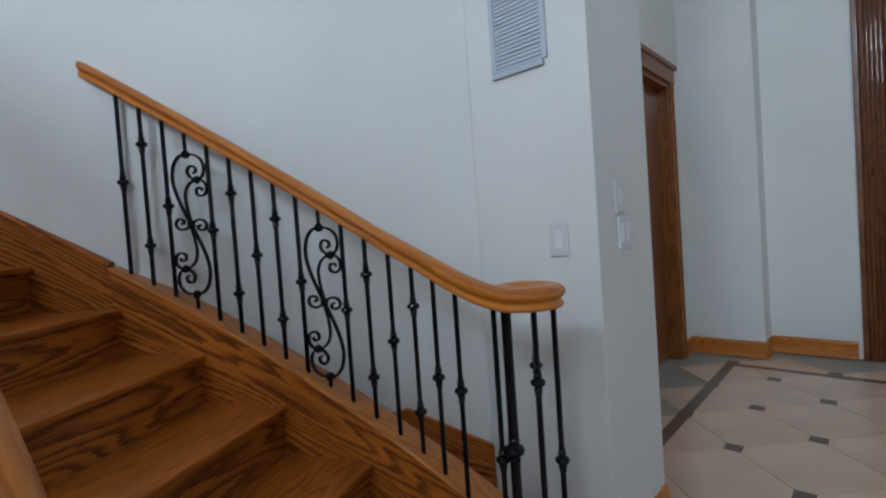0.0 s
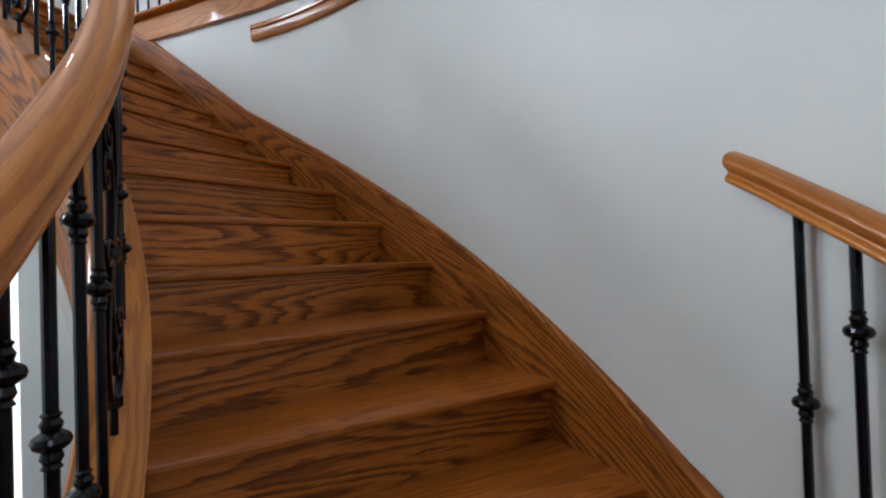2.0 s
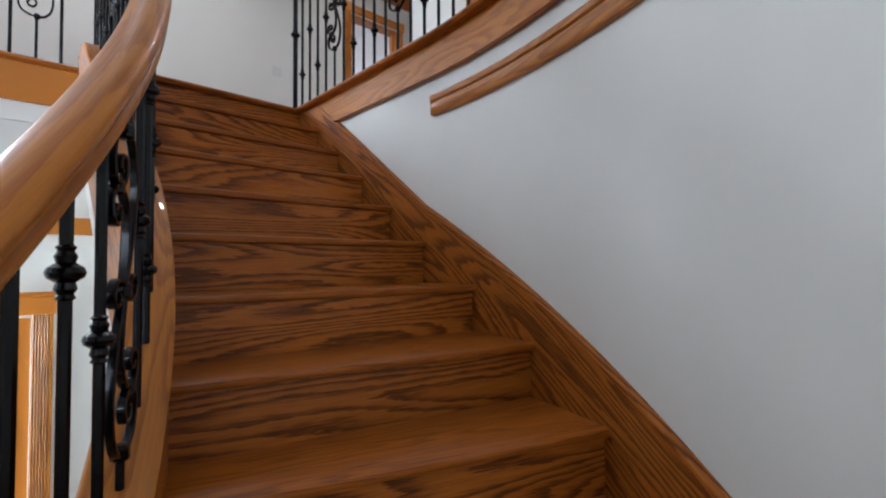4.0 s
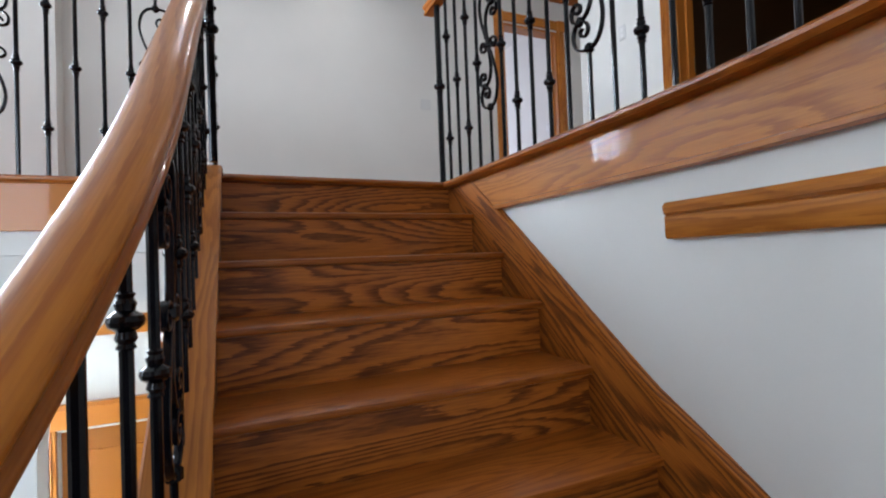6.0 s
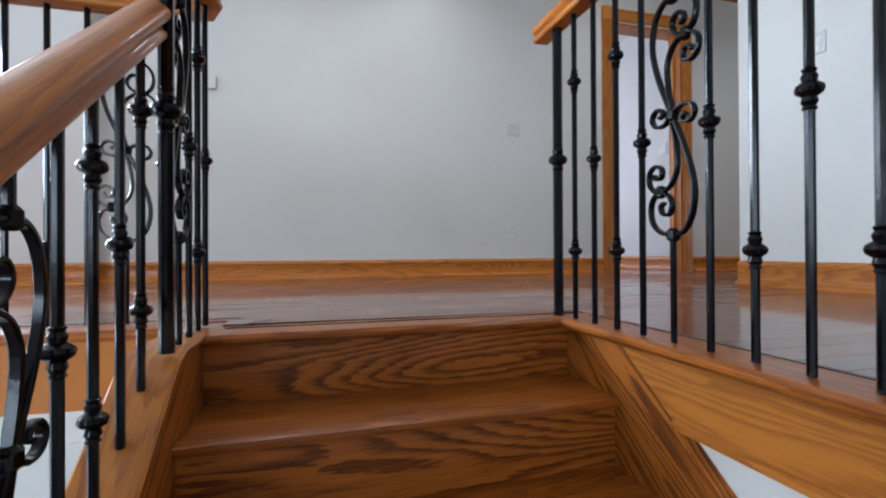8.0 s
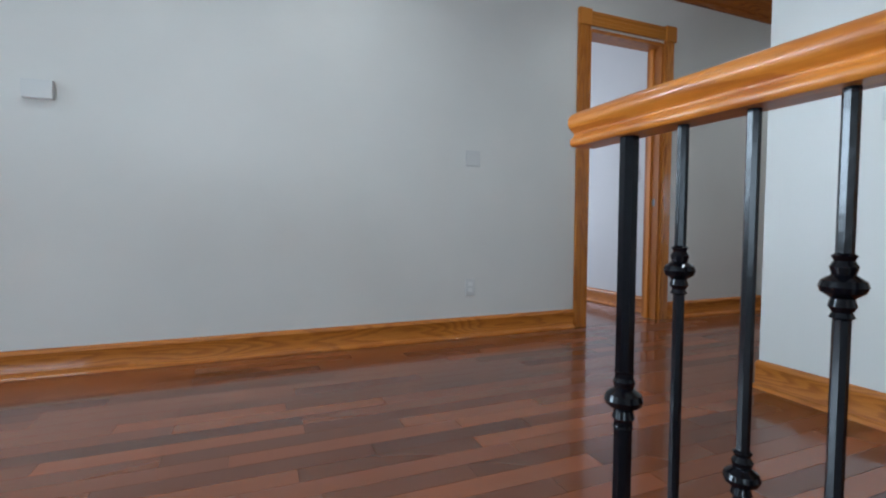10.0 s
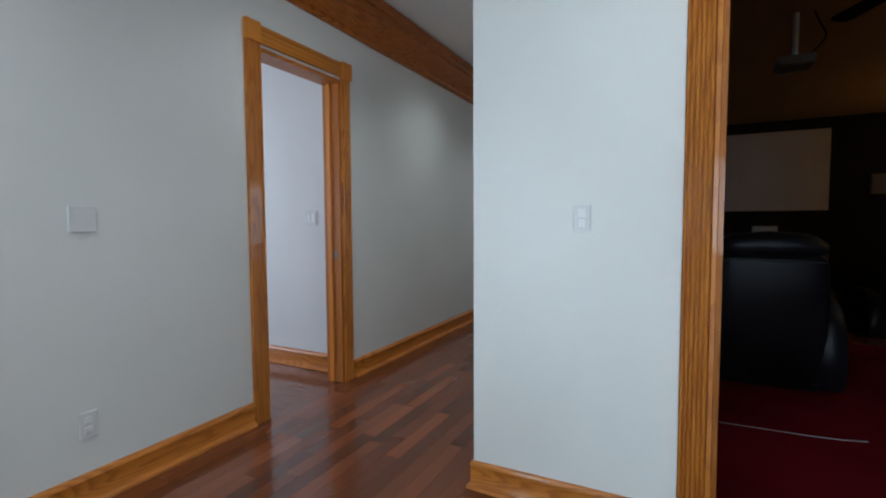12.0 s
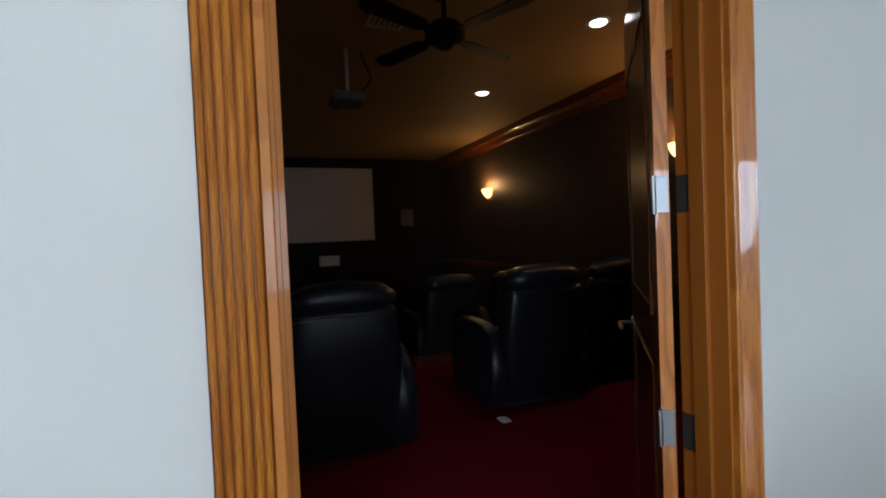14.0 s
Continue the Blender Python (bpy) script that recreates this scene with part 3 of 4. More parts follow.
# fascia boards and nosing on the landing's edges
pf = [plan3(k, R_OUT + 0.004, 0) for k in steps_of(0.02, 9, 60)]
bm = strip_wall([p.xy for p in pf], [H - 0.175] * 61, [H - 0.028] * 61, -0.02)
setting("trim_fascia_curved", bm, M_TRIM, "curved oak fascia board on the landing edge", "trim", True)
NOSE = [(0.0, -0.030), (-0.034, -0.028), (-0.044, -0.018), (-0.044, -0.010), (-0.034, -0.001), (0.0, 0.002), (0.085, 0.002), (0.085, -0.030)]
bm = sweep([plan3(k, R_OUT, H) for k in steps_of(9, -0.1, 60)], NOSE)
setting("trim_nosing_curved", bm, M_OAK_TREAD, "rounded oak nosing along the curved landing edge", "trim", True)
lip = [(0.004, 0), (-0.012, 0.004), (-0.012, 0.016), (0.004, 0.022)]
bm = sweep([plan3(k, R_OUT, H - 0.185) for k in steps_of(9, 1.85, 60)], lip)
setting("trim_fascia_lip", bm, M_TRIM, "small oak moulding under the fascia", "trim", True)
bm = sweep([(3.44, 3.585, H), (2.40, 3.545, H)], NOSE)
setting("trim_nosing_top_step", bm, M_OAK_TREAD, "rounded oak nosing of the top step", "trim", True)
setting("trim_fascia_bridge", box((-3.9, 3.692, H - 0.21), (2.34, 3.718, H - 0.026), 0.002), M_TRIM, "straight oak fascia board on the bridge edge", "trim")
bm = sweep([(2.36, 3.71, H), (-3.9, 3.71, H)], NOSE)
setting("trim_nosing_bridge", bm, M_OAK_TREAD, "rounded oak nosing along the bridge edge", "trim", True)

setting("wall_bridge_beam", box((-3.9, 3.722, 2.88), (2.34, 3.86, H - 0.302)), M_WALL, "white plaster beam under the bridge edge", "beam")

# dark inlay lines behind the nosings
INLAY = [(-0.004, -0.003), (-0.004, 0.0045), (0.004, 0.0045), (0.004, -0.003)]
for pts in ([(3.49, 3.625, H), (2.46, 3.60, H)], [(2.46, 3.604, H), (2.56, 3.74, H)], [(2.47, 3.80, H), (-3.9, 3.80, H)]):
    setting("trim_inlay", sweep(pts, INLAY), M_INLAY, "thin dark wood inlay line in the landing floor", "inlay")
setting("trim_inlay_curved", sweep([plan3(k, R_OUT + 0.078, H) for k in steps_of(0.0, 9, 60)], INLAY), M_INLAY, "thin dark wood inlay line along the curved edge", "inlay")

# level trim on the curved wall
bm = sweep([plan3(k, R_OUT + 0.02, 3.035) for k in steps_of(5.18, 11.5, 50)],
           [(0, 0), (0.020, 0.0), (0.024, 0.006), (0.024, 0.052), (0.019, 0.056), (0.028, 0.062), (0.030, 0.078), (0.022, 0.088), (0, 0.088)])
setting("trim_wall_band", bm, M_TRIM, "short level oak moulding on the curved wall", "trim", True)

# pier beside the stair foot, with vent and switches
setting("wall_pier", box((1.043, -1.45, 0), (1.556, -0.952, CEIL)), M_WALL, "off-white plaster pier beside the stair foot", "wall")


def wall_run(axis, at, t, a0, a1, z0, z1, holes=()):
    """A straight wall of thickness t from the plane at; axis is the way it runs; holes are (a, b, low, high)."""
    bm = bmesh.new()

    def put(p0, p1, q0, q1):
        if p1 - p0 < 1e-4 or q1 - q0 < 1e-4:
            return
        lo, hi = sorted((at, at + t))
        if axis == "x":
            add_box(bm, (p0, lo, q0), (p1, hi, q1))
        else:
            add_box(bm, (lo, p0, q0), (hi, p1, q1))

    cur = a0
    for h0, h1, lo, hi in sorted(holes):
        put(cur, h0, z0, z1)
        put(h0, h1, z0, lo)
        put(h0, h1, hi, z1)
        cur = h1
    put(cur, a1, z0, z1)
    return bm


BASE = [(0, 0), (0.020, 0), (0.020, 0.018), (0.016, 0.024), (0.016, 0.110), (0.020, 0.118), (0.014, 0.130), (0.006, 0.138), (0, 0.140)]
SHOE = [(0.016, 0), (0.040, 0), (0.038, 0.012), (0.028, 0.022), (0.016, 0.026)]


def baseboard(points, z=H, label="honey oak baseboard with a shoe moulding"):
    """points run so that the room lies to the right of the way."""
    bm = sweep([(x, y, z) for x, y in points], BASE)
    sweep([(x, y, z) for x, y in points], SHOE, bm=bm)
    return setting("baseboard", bm, M_TRIM, label, "baseboard", True)


# ---------- upper floor ----------
D1 = (5.22, 5.945, H, 5.606)
setting("wall_north", wall_run("x", W1Y, 0.14, 1.26, 10.2, H - 0.3, CEIL, [(D1[0], D1[1], H - 0.022, D1[3])]), M_WALL, "long off-white landing wall with a doorway", "wall")
setting("wall_north_pier", box((0.62, W1Y - 0.16, H - 0.02), (1.26, W1Y + 0.14, CEIL)), M_WALL, "off-white pier on the landing", "wall")
setting("wall_north_recess", wall_run("x", 6.4, 0.14, -4.2, 0.62, H - 0.3, CEIL, [(-2.9, -1.5, 4.2, 5.7), (-0.5, 0.5, 4.2, 5.7)]), M_WALL, "off-white wall at the back of the landing recess", "wall")
setting("wall_recess_side", box((0.62, W1Y + 0.14, H - 0.3), (0.76, 6.4, CEIL)), M_WALL, "off-white side wall of the landing recess", "wall")
D2 = (2.50, 3.565, H, 5.70)
setting("wall_east", wall_run("y", W2X, 0.135, -0.3, 4.467, H - 0.3, CEIL, [(D2[0], D2[1], H - 0.022, D2[3])]), M_WALL, "off-white landing wall with the theatre doorway", "wall")
setting("wall_corridor", wall_run("x", 4.467, -0.14, W2X + 0.135, 10.2, H - 0.3, CEIL), M_WALL, "off-white corridor wall", "wall")
setting("wall_corridor_end", box((10.2, 4.1, H - 0.3), (10.34, W1Y + 0.14, CEIL)), M_WALL, "off-white wall at the corridor end", "wall")
setting("wall_landing_south", box((3.2, 0.86, H - 0.3), (W2X, 1.0, CEIL)), M_WALL, "off-white wall closing the landing", "wall")
setting("ceiling", box((-4.4, -4.8, CEIL), (10.4, W1Y + 0.9, CEIL + 0.12)), M_CEIL, "plain white ceiling", "ceiling")

# landing planks: narrow cherry boards along x
floor_up = setting("floor_landing", prism([(-3.9, 3.79), (2.345, 3.79), (2.345, 3.575), (3.50, 3.61), (3.545, 2.3), (3.40, 1.2), (10.2, 1.2), (10.2, W1Y), (-3.9, W1Y)], H - 0.022, H - 0.001),
                   M_FLOOR, "polished reddish brown wood floor of narrow planks", "floor")
plank_meshes = {}


def plank(x0, x1, y0, y1):
    key = (round(x1 - x0, 3), round(y1 - y0, 3))
    if key not in plank_meshes:
        bm = box((0, 0, 0), (key[0], key[1], 0.008), 0.0004)
        ob = link("plank", bm, M_FLOOR)
        plank_meshes[key] = ob.data
    else:
        ob = new("plank", plank_meshes[key])
    ob.parent = floor_up
    ob.location = (x0, y0, H - 0.0052)
    return ob


setting("ground", box((-60, -60, -2.9), (60, 60, -2.75)), M_GROUT, "plain ground around the house", "ground")

# baseboards
baseboard([(1.26, W1Y), (D1[0] - 0.115, W1Y)])
baseboard([(D1[1] + 0.105, W1Y), (10.2, W1Y)])
baseboard([(0.62, W1Y - 0.16), (1.26, W1Y - 0.16), (1.26, W1Y)])
baseboard([(10.2, 4.467), (W2X, 4.467), (W2X, D2[1] + 0.1)])
baseboard([(W2X, D2[0] - 0.077), (W2X, 1.0)])

# crown moulding
CROWN = [(0, 0), (0.018, 0.0), (0.022, 0.03), (0.04, 0.045), (0.05, 0.10), (0.085, 0.17), (0.12, 0.20), (0.12, 0.245), (0.14, 0.25), (0.14, 0.33), (0, 0.33)]
# darker tread oak puts the shade near the ceiling into the crown's colour
bm = sweep([(1.26, W1Y, 5.965), (10.2, W1Y, 5.965)], CROWN)
setting("trim_crown", bm, M_OAK_TREAD, "deep honey oak crown moulding", "crown moulding", True)
bm = sweep([(10.2, 4.467, 5.965), (W2X, 4.467, 5.965), (W2X, -0.3, 5.965)], CROWN)
setting("trim_crown_east", bm, M_OAK_TREAD, "deep honey oak crown moulding", "crown moulding", True)


def reeded(width, depth, reeds, plain=0.18):
    """Outline of a casing board: rounded reeds, then a plain strip of the given share."""
    pts = [(0.0, 0.0), (0.0, depth * 0.8)]
    step = width * (1 - plain) / reeds
    for i in range(reeds):
        for q in range(5):
            a = math.pi * q / 4
            pts.append((step * (i + 0.5 - 0.46 * math.cos(a)), depth * (0.45 + 0.55 * math.sin(a))))
    pts += [(width * (1 - plain) + 0.002, depth), (width - 0.003, depth), (width, depth - 0.003), (width, 0.0)]
    return pts


def casing(parent, axis, at, sign, a0, a1, z0, z1, name="casing", mat=None, flip=False):
    """One upright fluted board on the wall plane at; sign is the way it stands proud."""
    bm = bmesh.new()
    uvl = bm.loops.layers.uv.verify()
    wid = abs(a1 - a0)
    prof = reeded(wid, 0.024, 6)
    if flip:
        prof = [(wid - u, d) for u, d in prof]
    rows = []
    for z in (z0, z1):
        rows.append([bm.verts.new(((a0 + u, at + sign * d, z) if axis == "x" else (at + sign * d, a0 + u, z))) for u, d in prof])
    n = len(prof)
    for j in range(n):
        f = bm.faces.new((rows[0][j], rows[0][(j + 1) % n], rows[1][(j + 1) % n], rows[1][j]))
        for lp in f.loops:
            jj = j if lp.vert in (rows[0][j], rows[1][j]) else j + 1
            lp[uvl].uv = (lp.vert.co.z, jj * 0.003)
    bm.faces.new(rows[0]); bm.faces.new(rows[1][::-1])
    return part(name, bm, mat or M_CASING, parent)


# doorway to the bright room
door1 = tagged(new("door_1"), "open doorway with fluted honey oak casing", "doorway", kind="structure")
door1.location = (D1[0], W1Y, H)
casing(door1, "x", W1Y, -1, D1[0] - 0.11, D1[0] - 0.005, H, D1[3] + 0.02)
casing(door1, "x", W1Y, -1, D1[1] + 0.005, D1[1] + 0.10, H, D1[3] + 0.02, flip=True)
part("head_casing", box((D1[0] - 0.004, W1Y - 0.024, D1[3] + 0.02), (D1[1] + 0.004, W1Y, D1[3] + 0.125), 0.004), M_CASING, door1)
for a0 in (D1[0] - 0.114, D1[1] + 0.004):
    part("corner_block", box((a0, W1Y - 0.034, D1[3] + 0.014), (a0 + 0.11, W1Y, D1[3] + 0.134), 0.004), M_CASING, door1)
for zz in (0.045, 0.075, 0.10):
    part("bead", box((D1[0] - 0.003, W1Y - 0.028, D1[3] + zz - 0.006), (D1[1] + 0.003, W1Y - 0.0235, D1[3] + zz + 0.006), 0.002), M_CASING, door1)
for x0, x1 in ((D1[0] - 0.005, D1[0] + 0.015), (D1[1] - 0.015, D1[1] + 0.005)):
    part("jamb", box((x0, W1Y - 0.004, H), (x1, W1Y + 0.145, D1[3]), 0.001), M_TRIM, door1)
part("head_jamb", box((D1[0] + 0.015, W1Y - 0.004, D1[3] - 0.02), (D1[1] - 0.015, W1Y + 0.145, D1[3] + 0.004)), M_TRIM, door1)
part("stop", box((D1[1] - 0.03, W1Y + 0.07, H), (D1[1] - 0.015, W1Y + 0.105, D1[3] - 0.02), 0.001), M_TRIM, door1)
part("strike_plate", box((D1[1] - 0.018, W1Y + 0.03, H + 0.93), (D1[1] - 0.0145, W1Y + 0.055, H + 0.99)), M_STEEL, door1, "small nickel strike plate")
for o in door1.children:
    o.matrix_parent_inverse = Matrix.Translation(-door1.location)
# room behind it
setting("wall_room_east", box((6.10, W1Y + 0.14, H - 0.3), (6.24, 9.3, CEIL)), M_WALL, "off-white wall of the room behind the doorway", "wall")
setting("wall_room_north", wall_run("x", 9.3, 0.14, 2.8, 6.24, H - 0.3, CEIL, [(3.6, 5.2, H + 0.8, H + 2.3)]), M_WALL, "off-white room wall with a window", "wall")
setting("wall_room_west", box((2.8, W1Y + 0.14, H - 0.3), (2.94, 9.3, CEIL)), M_WALL, "off-white room wall", "wall")
setting("floor_room", box((2.94, W1Y, H - 0.1), (6.10, 9.3, H - 0.004)), M_FLOOR, "reddish brown wood floor of the side room", "floor")
setting("ceiling_room", box((2.8, W1Y + 0.14, CEIL - 0.3), (6.24, 9.44, CEIL - 0.2)), M_CEIL, "plain white room ceiling", "ceiling")
baseboard([(6.10, 9.3), (6.10, W1Y + 0.14)])
window_or_fill_light((4.4, 9.22, H + 1.55), (5.2, 6.0, H + 0.6), 1.5, 1.4, 65, (0.74, 0.80, 1.0))

# theatre doorway
door2 = tagged(new("door_2"), "open theatre doorway with fluted honey oak casing", "doorway", kind="structure")
door2.location = (W2X, D2[0], H)
casing(door2, "y", W2X, -1, D2[1] - 0.010, D2[1] + 0.098, H, D2[3] + 0.02, flip=True)
casing(door2, "y", W2X, -1, D2[0] - 0.075, D2[0] + 0.012, H, D2[3] + 0.02)
part("head_casing", box((W2X - 0.026, D2[0] - 0.075, D2[3] + 0.02), (W2X, D2[1] + 0.098, D2[3] + 0.13), 0.003), M_TRIM, door2)
for y0, y1 in ((D2[0] - 0.004, D2[0] + 0.018), (D2[1] - 0.018, D2[1] + 0.004)):
    part("jamb", box((W2X - 0.004, y0, H), (W2X + 0.14, y1, D2[3]), 0.001), M_TRIM, door2)
part("head_jamb", box((W2X - 0.004, D2[0] + 0.018, D2[3] - 0.02), (W2X + 0.14, D2[1] - 0.018, D2[3] + 0.004)), M_TRIM, door2)
part("stop", box((W2X + 0.06, D2[1] - 0.032, H), (W2X + 0.11, D2[1] - 0.018, D2[3] - 0.02), 0.001), M_TRIM, door2)
part("stop", box((W2X + 0.045, D2[0] + 0.018, H), (W2X + 0.09, D2[0] + 0.031, D2[3] - 0.02), 0.001), M_TRIM, door2)
for zz in (4.19, 4.835, 5.48):
    part("strike_plate", box((W2X + 0.10, D2[1] - 0.022, zz - 0.05), (W2X + 0.133, D2[1] - 0.0175, zz + 0.05)), M_STEEL, door2, "nickel hinge leaf on the jamb")
    part("hinge_leaf", box((W2X + 0.098, D2[0] + 0.0175, zz - 0.05), (W2X + 0.137, D2[0] + 0.0215, zz + 0.05)), M_BRONZE, door2, "dark bronze hinge leaf on the jamb")
for o in door2.children:
    o.matrix_parent_inverse = Matrix.Translation(-door2.location)

# theatre door leaf, swung into the room
leaf_door = thing("theatre_door", "dark stained panelled wooden door standing open into the theatre", "door", at=(5.236, 2.562, H))
leaf_door.rotation_euler = (0, 0, radians(-39.5))
bm = box((0.0, -0.036, 0.012), (0.98, 0.0, 2.29), 0.002)
part("leaf", bm, M_DOOR, leaf_door)
part("hinge_edge", box((-0.0025, -0.036, 0.012), (0.0005, 0.0, 2.29)), M_TRIM, leaf_door, "lighter unstained hinge edge")
for z0, z1 in ((0.16, 0.95), (1.10, 2.05)):
    for y0, y1 in ((0.0, 0.007), (-0.043, -0.036)):
        bm = bmesh.new()
        add_box(bm, (0.13, y0, z0), (0.85, y1, z0 + 0.03), 0.002)
        add_box(bm, (0.13, y0, z1 - 0.03), (0.85, y1, z1), 0.002)
        add_box(bm, (0.13, y0, z0 + 0.03), (0.16, y1, z1 - 0.03), 0.002)
        add_box(bm, (0.82, y0, z0 + 0.03), (0.85, y1, z1 - 0.03), 0.002)
        part("panel_moulding", bm, M_DOOR, leaf_door)
for zz in (0.81, 1.455, 2.10):
    bm = box((-0.004, -0.034, zz - 0.05), (0.0, -0.002, zz + 0.05), 0.001)
    tube(bm, [(-0.006, 0.004, zz - 0.052), (-0.006, 0.004, zz + 0.052)], 0.007, 8)
    part("hinge", bm, M_STEEL, leaf_door, "satin nickel butt hinge")
for sy in (0.0, -0.036):
    sg = 1 if sy == 0 else -1
    bm = bmesh.new()
    tube(bm, [(0.92, sy, 0.93), (0.92, sy + sg * 0.05, 0.93), (0.90, sy + sg * 0.06, 0.93), (0.81, sy + sg * 0.058, 0.925)], 0.009, 8)
    tube(bm, [(0.92, sy, 0.93), (0.92, sy + sg * 0.008, 0.93)], 0.028, 14)
    part("lever_handle", bm, M_STEEL, leaf_door, "satin nickel lever handle", smooth=True)

# ---------- theatre ----------
TX0, TX1, TY0, TY1, TZ = W2X + 0.135, 13.0, 0.12, 4.327, 6.27
setting("wall_theatre_south", box((TX0, TY0 - 0.14, H - 0.3), (TX1, TY0, CEIL)), M_DARK, "dark brown theatre wall", "wall")
setting("wall_theatre_screen", box((TX1, TY0 - 0.14, H - 0.3), (TX1 + 0.14, TY1, CEIL)), M_BLACK, "black screen wall of the theatre", "wall")
setting("wall_theatre_north", box((TX0, TY1 - 0.04, H - 0.3), (TX1, TY1 - 0.002, TZ)), M_DARK, "dark brown theatre wall", "wall")
setting("wall_theatre_west", wall_run("y", TX0 + 0.002, 0.012, TY0, TY1 - 0.04, H, TZ, [(D2[0] - 0.02, D2[1] + 0.02, H, D2[3] + 0.02)]), M_DARK, "dark brown back wall of the theatre", "wall")
setting("ceiling_theatre", box((TX0, TY0, TZ), (TX1, TY1 - 0.04, TZ + 0.08)), M_TAN, "tan painted theatre ceiling", "ceiling")
setting("floor_theatre", box((TX0 - 0.13, TY0, H - 0.25), (8.95, TY1 - 0.04, H + 0.004)), M_CARPET, "deep red theatre carpet", "carpet")
setting("floor_theatre_front", box((8.95, TY0, H - 0.3), (TX1, TY1 - 0.04, H - 0.196)), M_CARPET, "deep red carpet of the lower seating tier", "carpet")
bm = sweep([(TX0 + 0.02, TY0, TZ - 0.2), (TX1, TY0, TZ - 0.2)][::-1], [(a * 0.8, b * 0.6) for a, b in CROWN])
setting("trim_theatre_crown", bm, M_DOOR, "dark oak crown moulding in the theatre", "crown moulding", True)
setting("trim_theatre_rail", box((TX0 + 0.02, TY0, H + 0.86), (TX1, TY0 + 0.03, H + 0.93), 0.006), M_DOOR, "dark oak chair rail in the theatre", "trim")

screen_ = thing("projection_screen", "white projection screen with a black border on the end wall", "screen")
part("cloth", box((TX1 - 0.02, 1.50, 4.74), (TX1 - 0.012, 3.90, 6.08)), M_SCREEN, screen_)
part("border", box((TX1 - 0.012, 1.42, 4.66), (TX1 - 0.001, 3.98, 6.15)), M_BLACK, screen_)
sp = thing("wall_speaker", "small pale loudspeaker below the screen", "loudspeaker")
part("cabinet", box((TX1 - 0.16, 2.2, 4.30), (TX1 - 0.005, 2.55, 4.48), 0.008), M_GREY, sp)
sp2 = thing("wall_speaker", "grey box loudspeaker on the screen wall", "loudspeaker")
part("cabinet", box((TX1 - 0.12, 0.75, 4.98), (TX1 - 0.004, 1.0, 5.3), 0.008), M_SPEAKER, sp2)

based(screen_, (TX1, 2.6, 4.6))
based(sp, (TX1, 2.4, 4.3))
based(sp2, (TX1, 0.9, 5.0))


def loft(bm, rings):
    """Joins closed rings of points and closes both ends."""
    vr = [[bm.verts.new(p) for p in r] for r in rings]
    n = len(vr[0])
    for r0, r1 in zip(vr, vr[1:]):
        for j in range(n):
            bm.faces.new((r0[j], r0[(j + 1) % n], r1[(j + 1) % n], r1[j]))
    bm.faces.new(vr[0][::-1])
    bm.faces.new(vr[-1])


def oval(a, b, e, n=24):
    """Superellipse with half axes a and b."""
    out = []
    for j in range(n):
        c, s = math.cos(math.tau * j / n), math.sin(math.tau * j / n)
        out.append((a * math.copysign(abs(c) ** e, c), b * math.copysign(abs(s) ** e, s)))
    return out


def recliner():
    c = thing("recliner", "black leather theatre recliner on red carpet", "recliner", "theatre recliners")
    bm = bmesh.new()
    loft(bm, [[(0.14 + u, v, z) for u, v in oval(0.42 * f, 0.335 * f, 0.35)] for z, f in ((0.10, 0.97), (0.30, 1.0), (0.42, 1.0), (0.46, 0.95), (0.475, 0.8))])
    part("seat", bm, M_LEATHER, c, smooth=True)
    bm = bmesh.new()
    loft(bm, [[(x + u, v, z) for u, v in oval(d, w, 0.42, 32)] for z, x, d, w in (
        (0.06, -0.26, 0.10, 0.33), (0.10, -0.265, 0.115, 0.345), (0.40, -0.30, 0.12, 0.355), (0.66, -0.335, 0.125, 0.35),
        (0.84, -0.36, 0.125, 0.335), (0.93, -0.372, 0.115, 0.322), (0.955, -0.375, 0.09, 0.30))])
    part("backrest", bm, M_LEATHER, c, smooth=True)
    bm = bmesh.new()
    rings = []
    for j in range(17):
        v = -1 + j / 8
        f = max(0.18, 1 - abs(v) ** 5) ** 0.5
        puff = 1 + 0.035 * math.cos(v * 9)
        rings.append([(-0.375 + u * f, v * 0.325, 1.0 + 0.03 * (1 - v * v) + w * f * puff) for u, w in oval(0.135, 0.085, 0.75, 18)])
    loft(bm, rings)
    part("headrest", bm, M_LEATHER, c, "rounded black leather head roll", smooth=True)
    bm = bmesh.new()
    tube(bm, [(-0.497, -0.30 + 0.05 * j, 0.915 + 0.004 * math.sin(j)) for j in range(13)], 0.006, 6)
    part("piping", bm, M_LEATHER, c, smooth=True)
    side = [(-0.30, 0.02), (-0.37, 0.10), (-0.395, 0.25), (-0.385, 0.40), (-0.34, 0.52), (-0.26, 0.60), (-0.14, 0.645), (0.05, 0.655),
            (0.30, 0.645), (0.45, 0.615), (0.52, 0.55), (0.545, 0.42), (0.54, 0.10), (0.52, 0.02)]
    for sg in (1, -1):
        bm = bmesh.new()
        rings = []
        for y, k in ((-0.10, 0.84), (-0.09, 0.93), (-0.06, 0.985), (0.0, 1.0), (0.06, 0.985), (0.09, 0.93), (0.10, 0.84)):
            rings.append([(0.08 + (px - 0.08) * (0.5 + 0.5 * k), sg * 0.385 + y * 0.8, 0.02 + (pz - 0.02) * k) for px, pz in side])
        loft(bm, rings)
        part("arm", bm, M_LEATHER, c, "padded rolled leather arm", smooth=True)
    part("base", box((-0.30, -0.33, 0.0), (0.45, 0.33, 0.10), 0.01), M_BLACK, c)
    return c


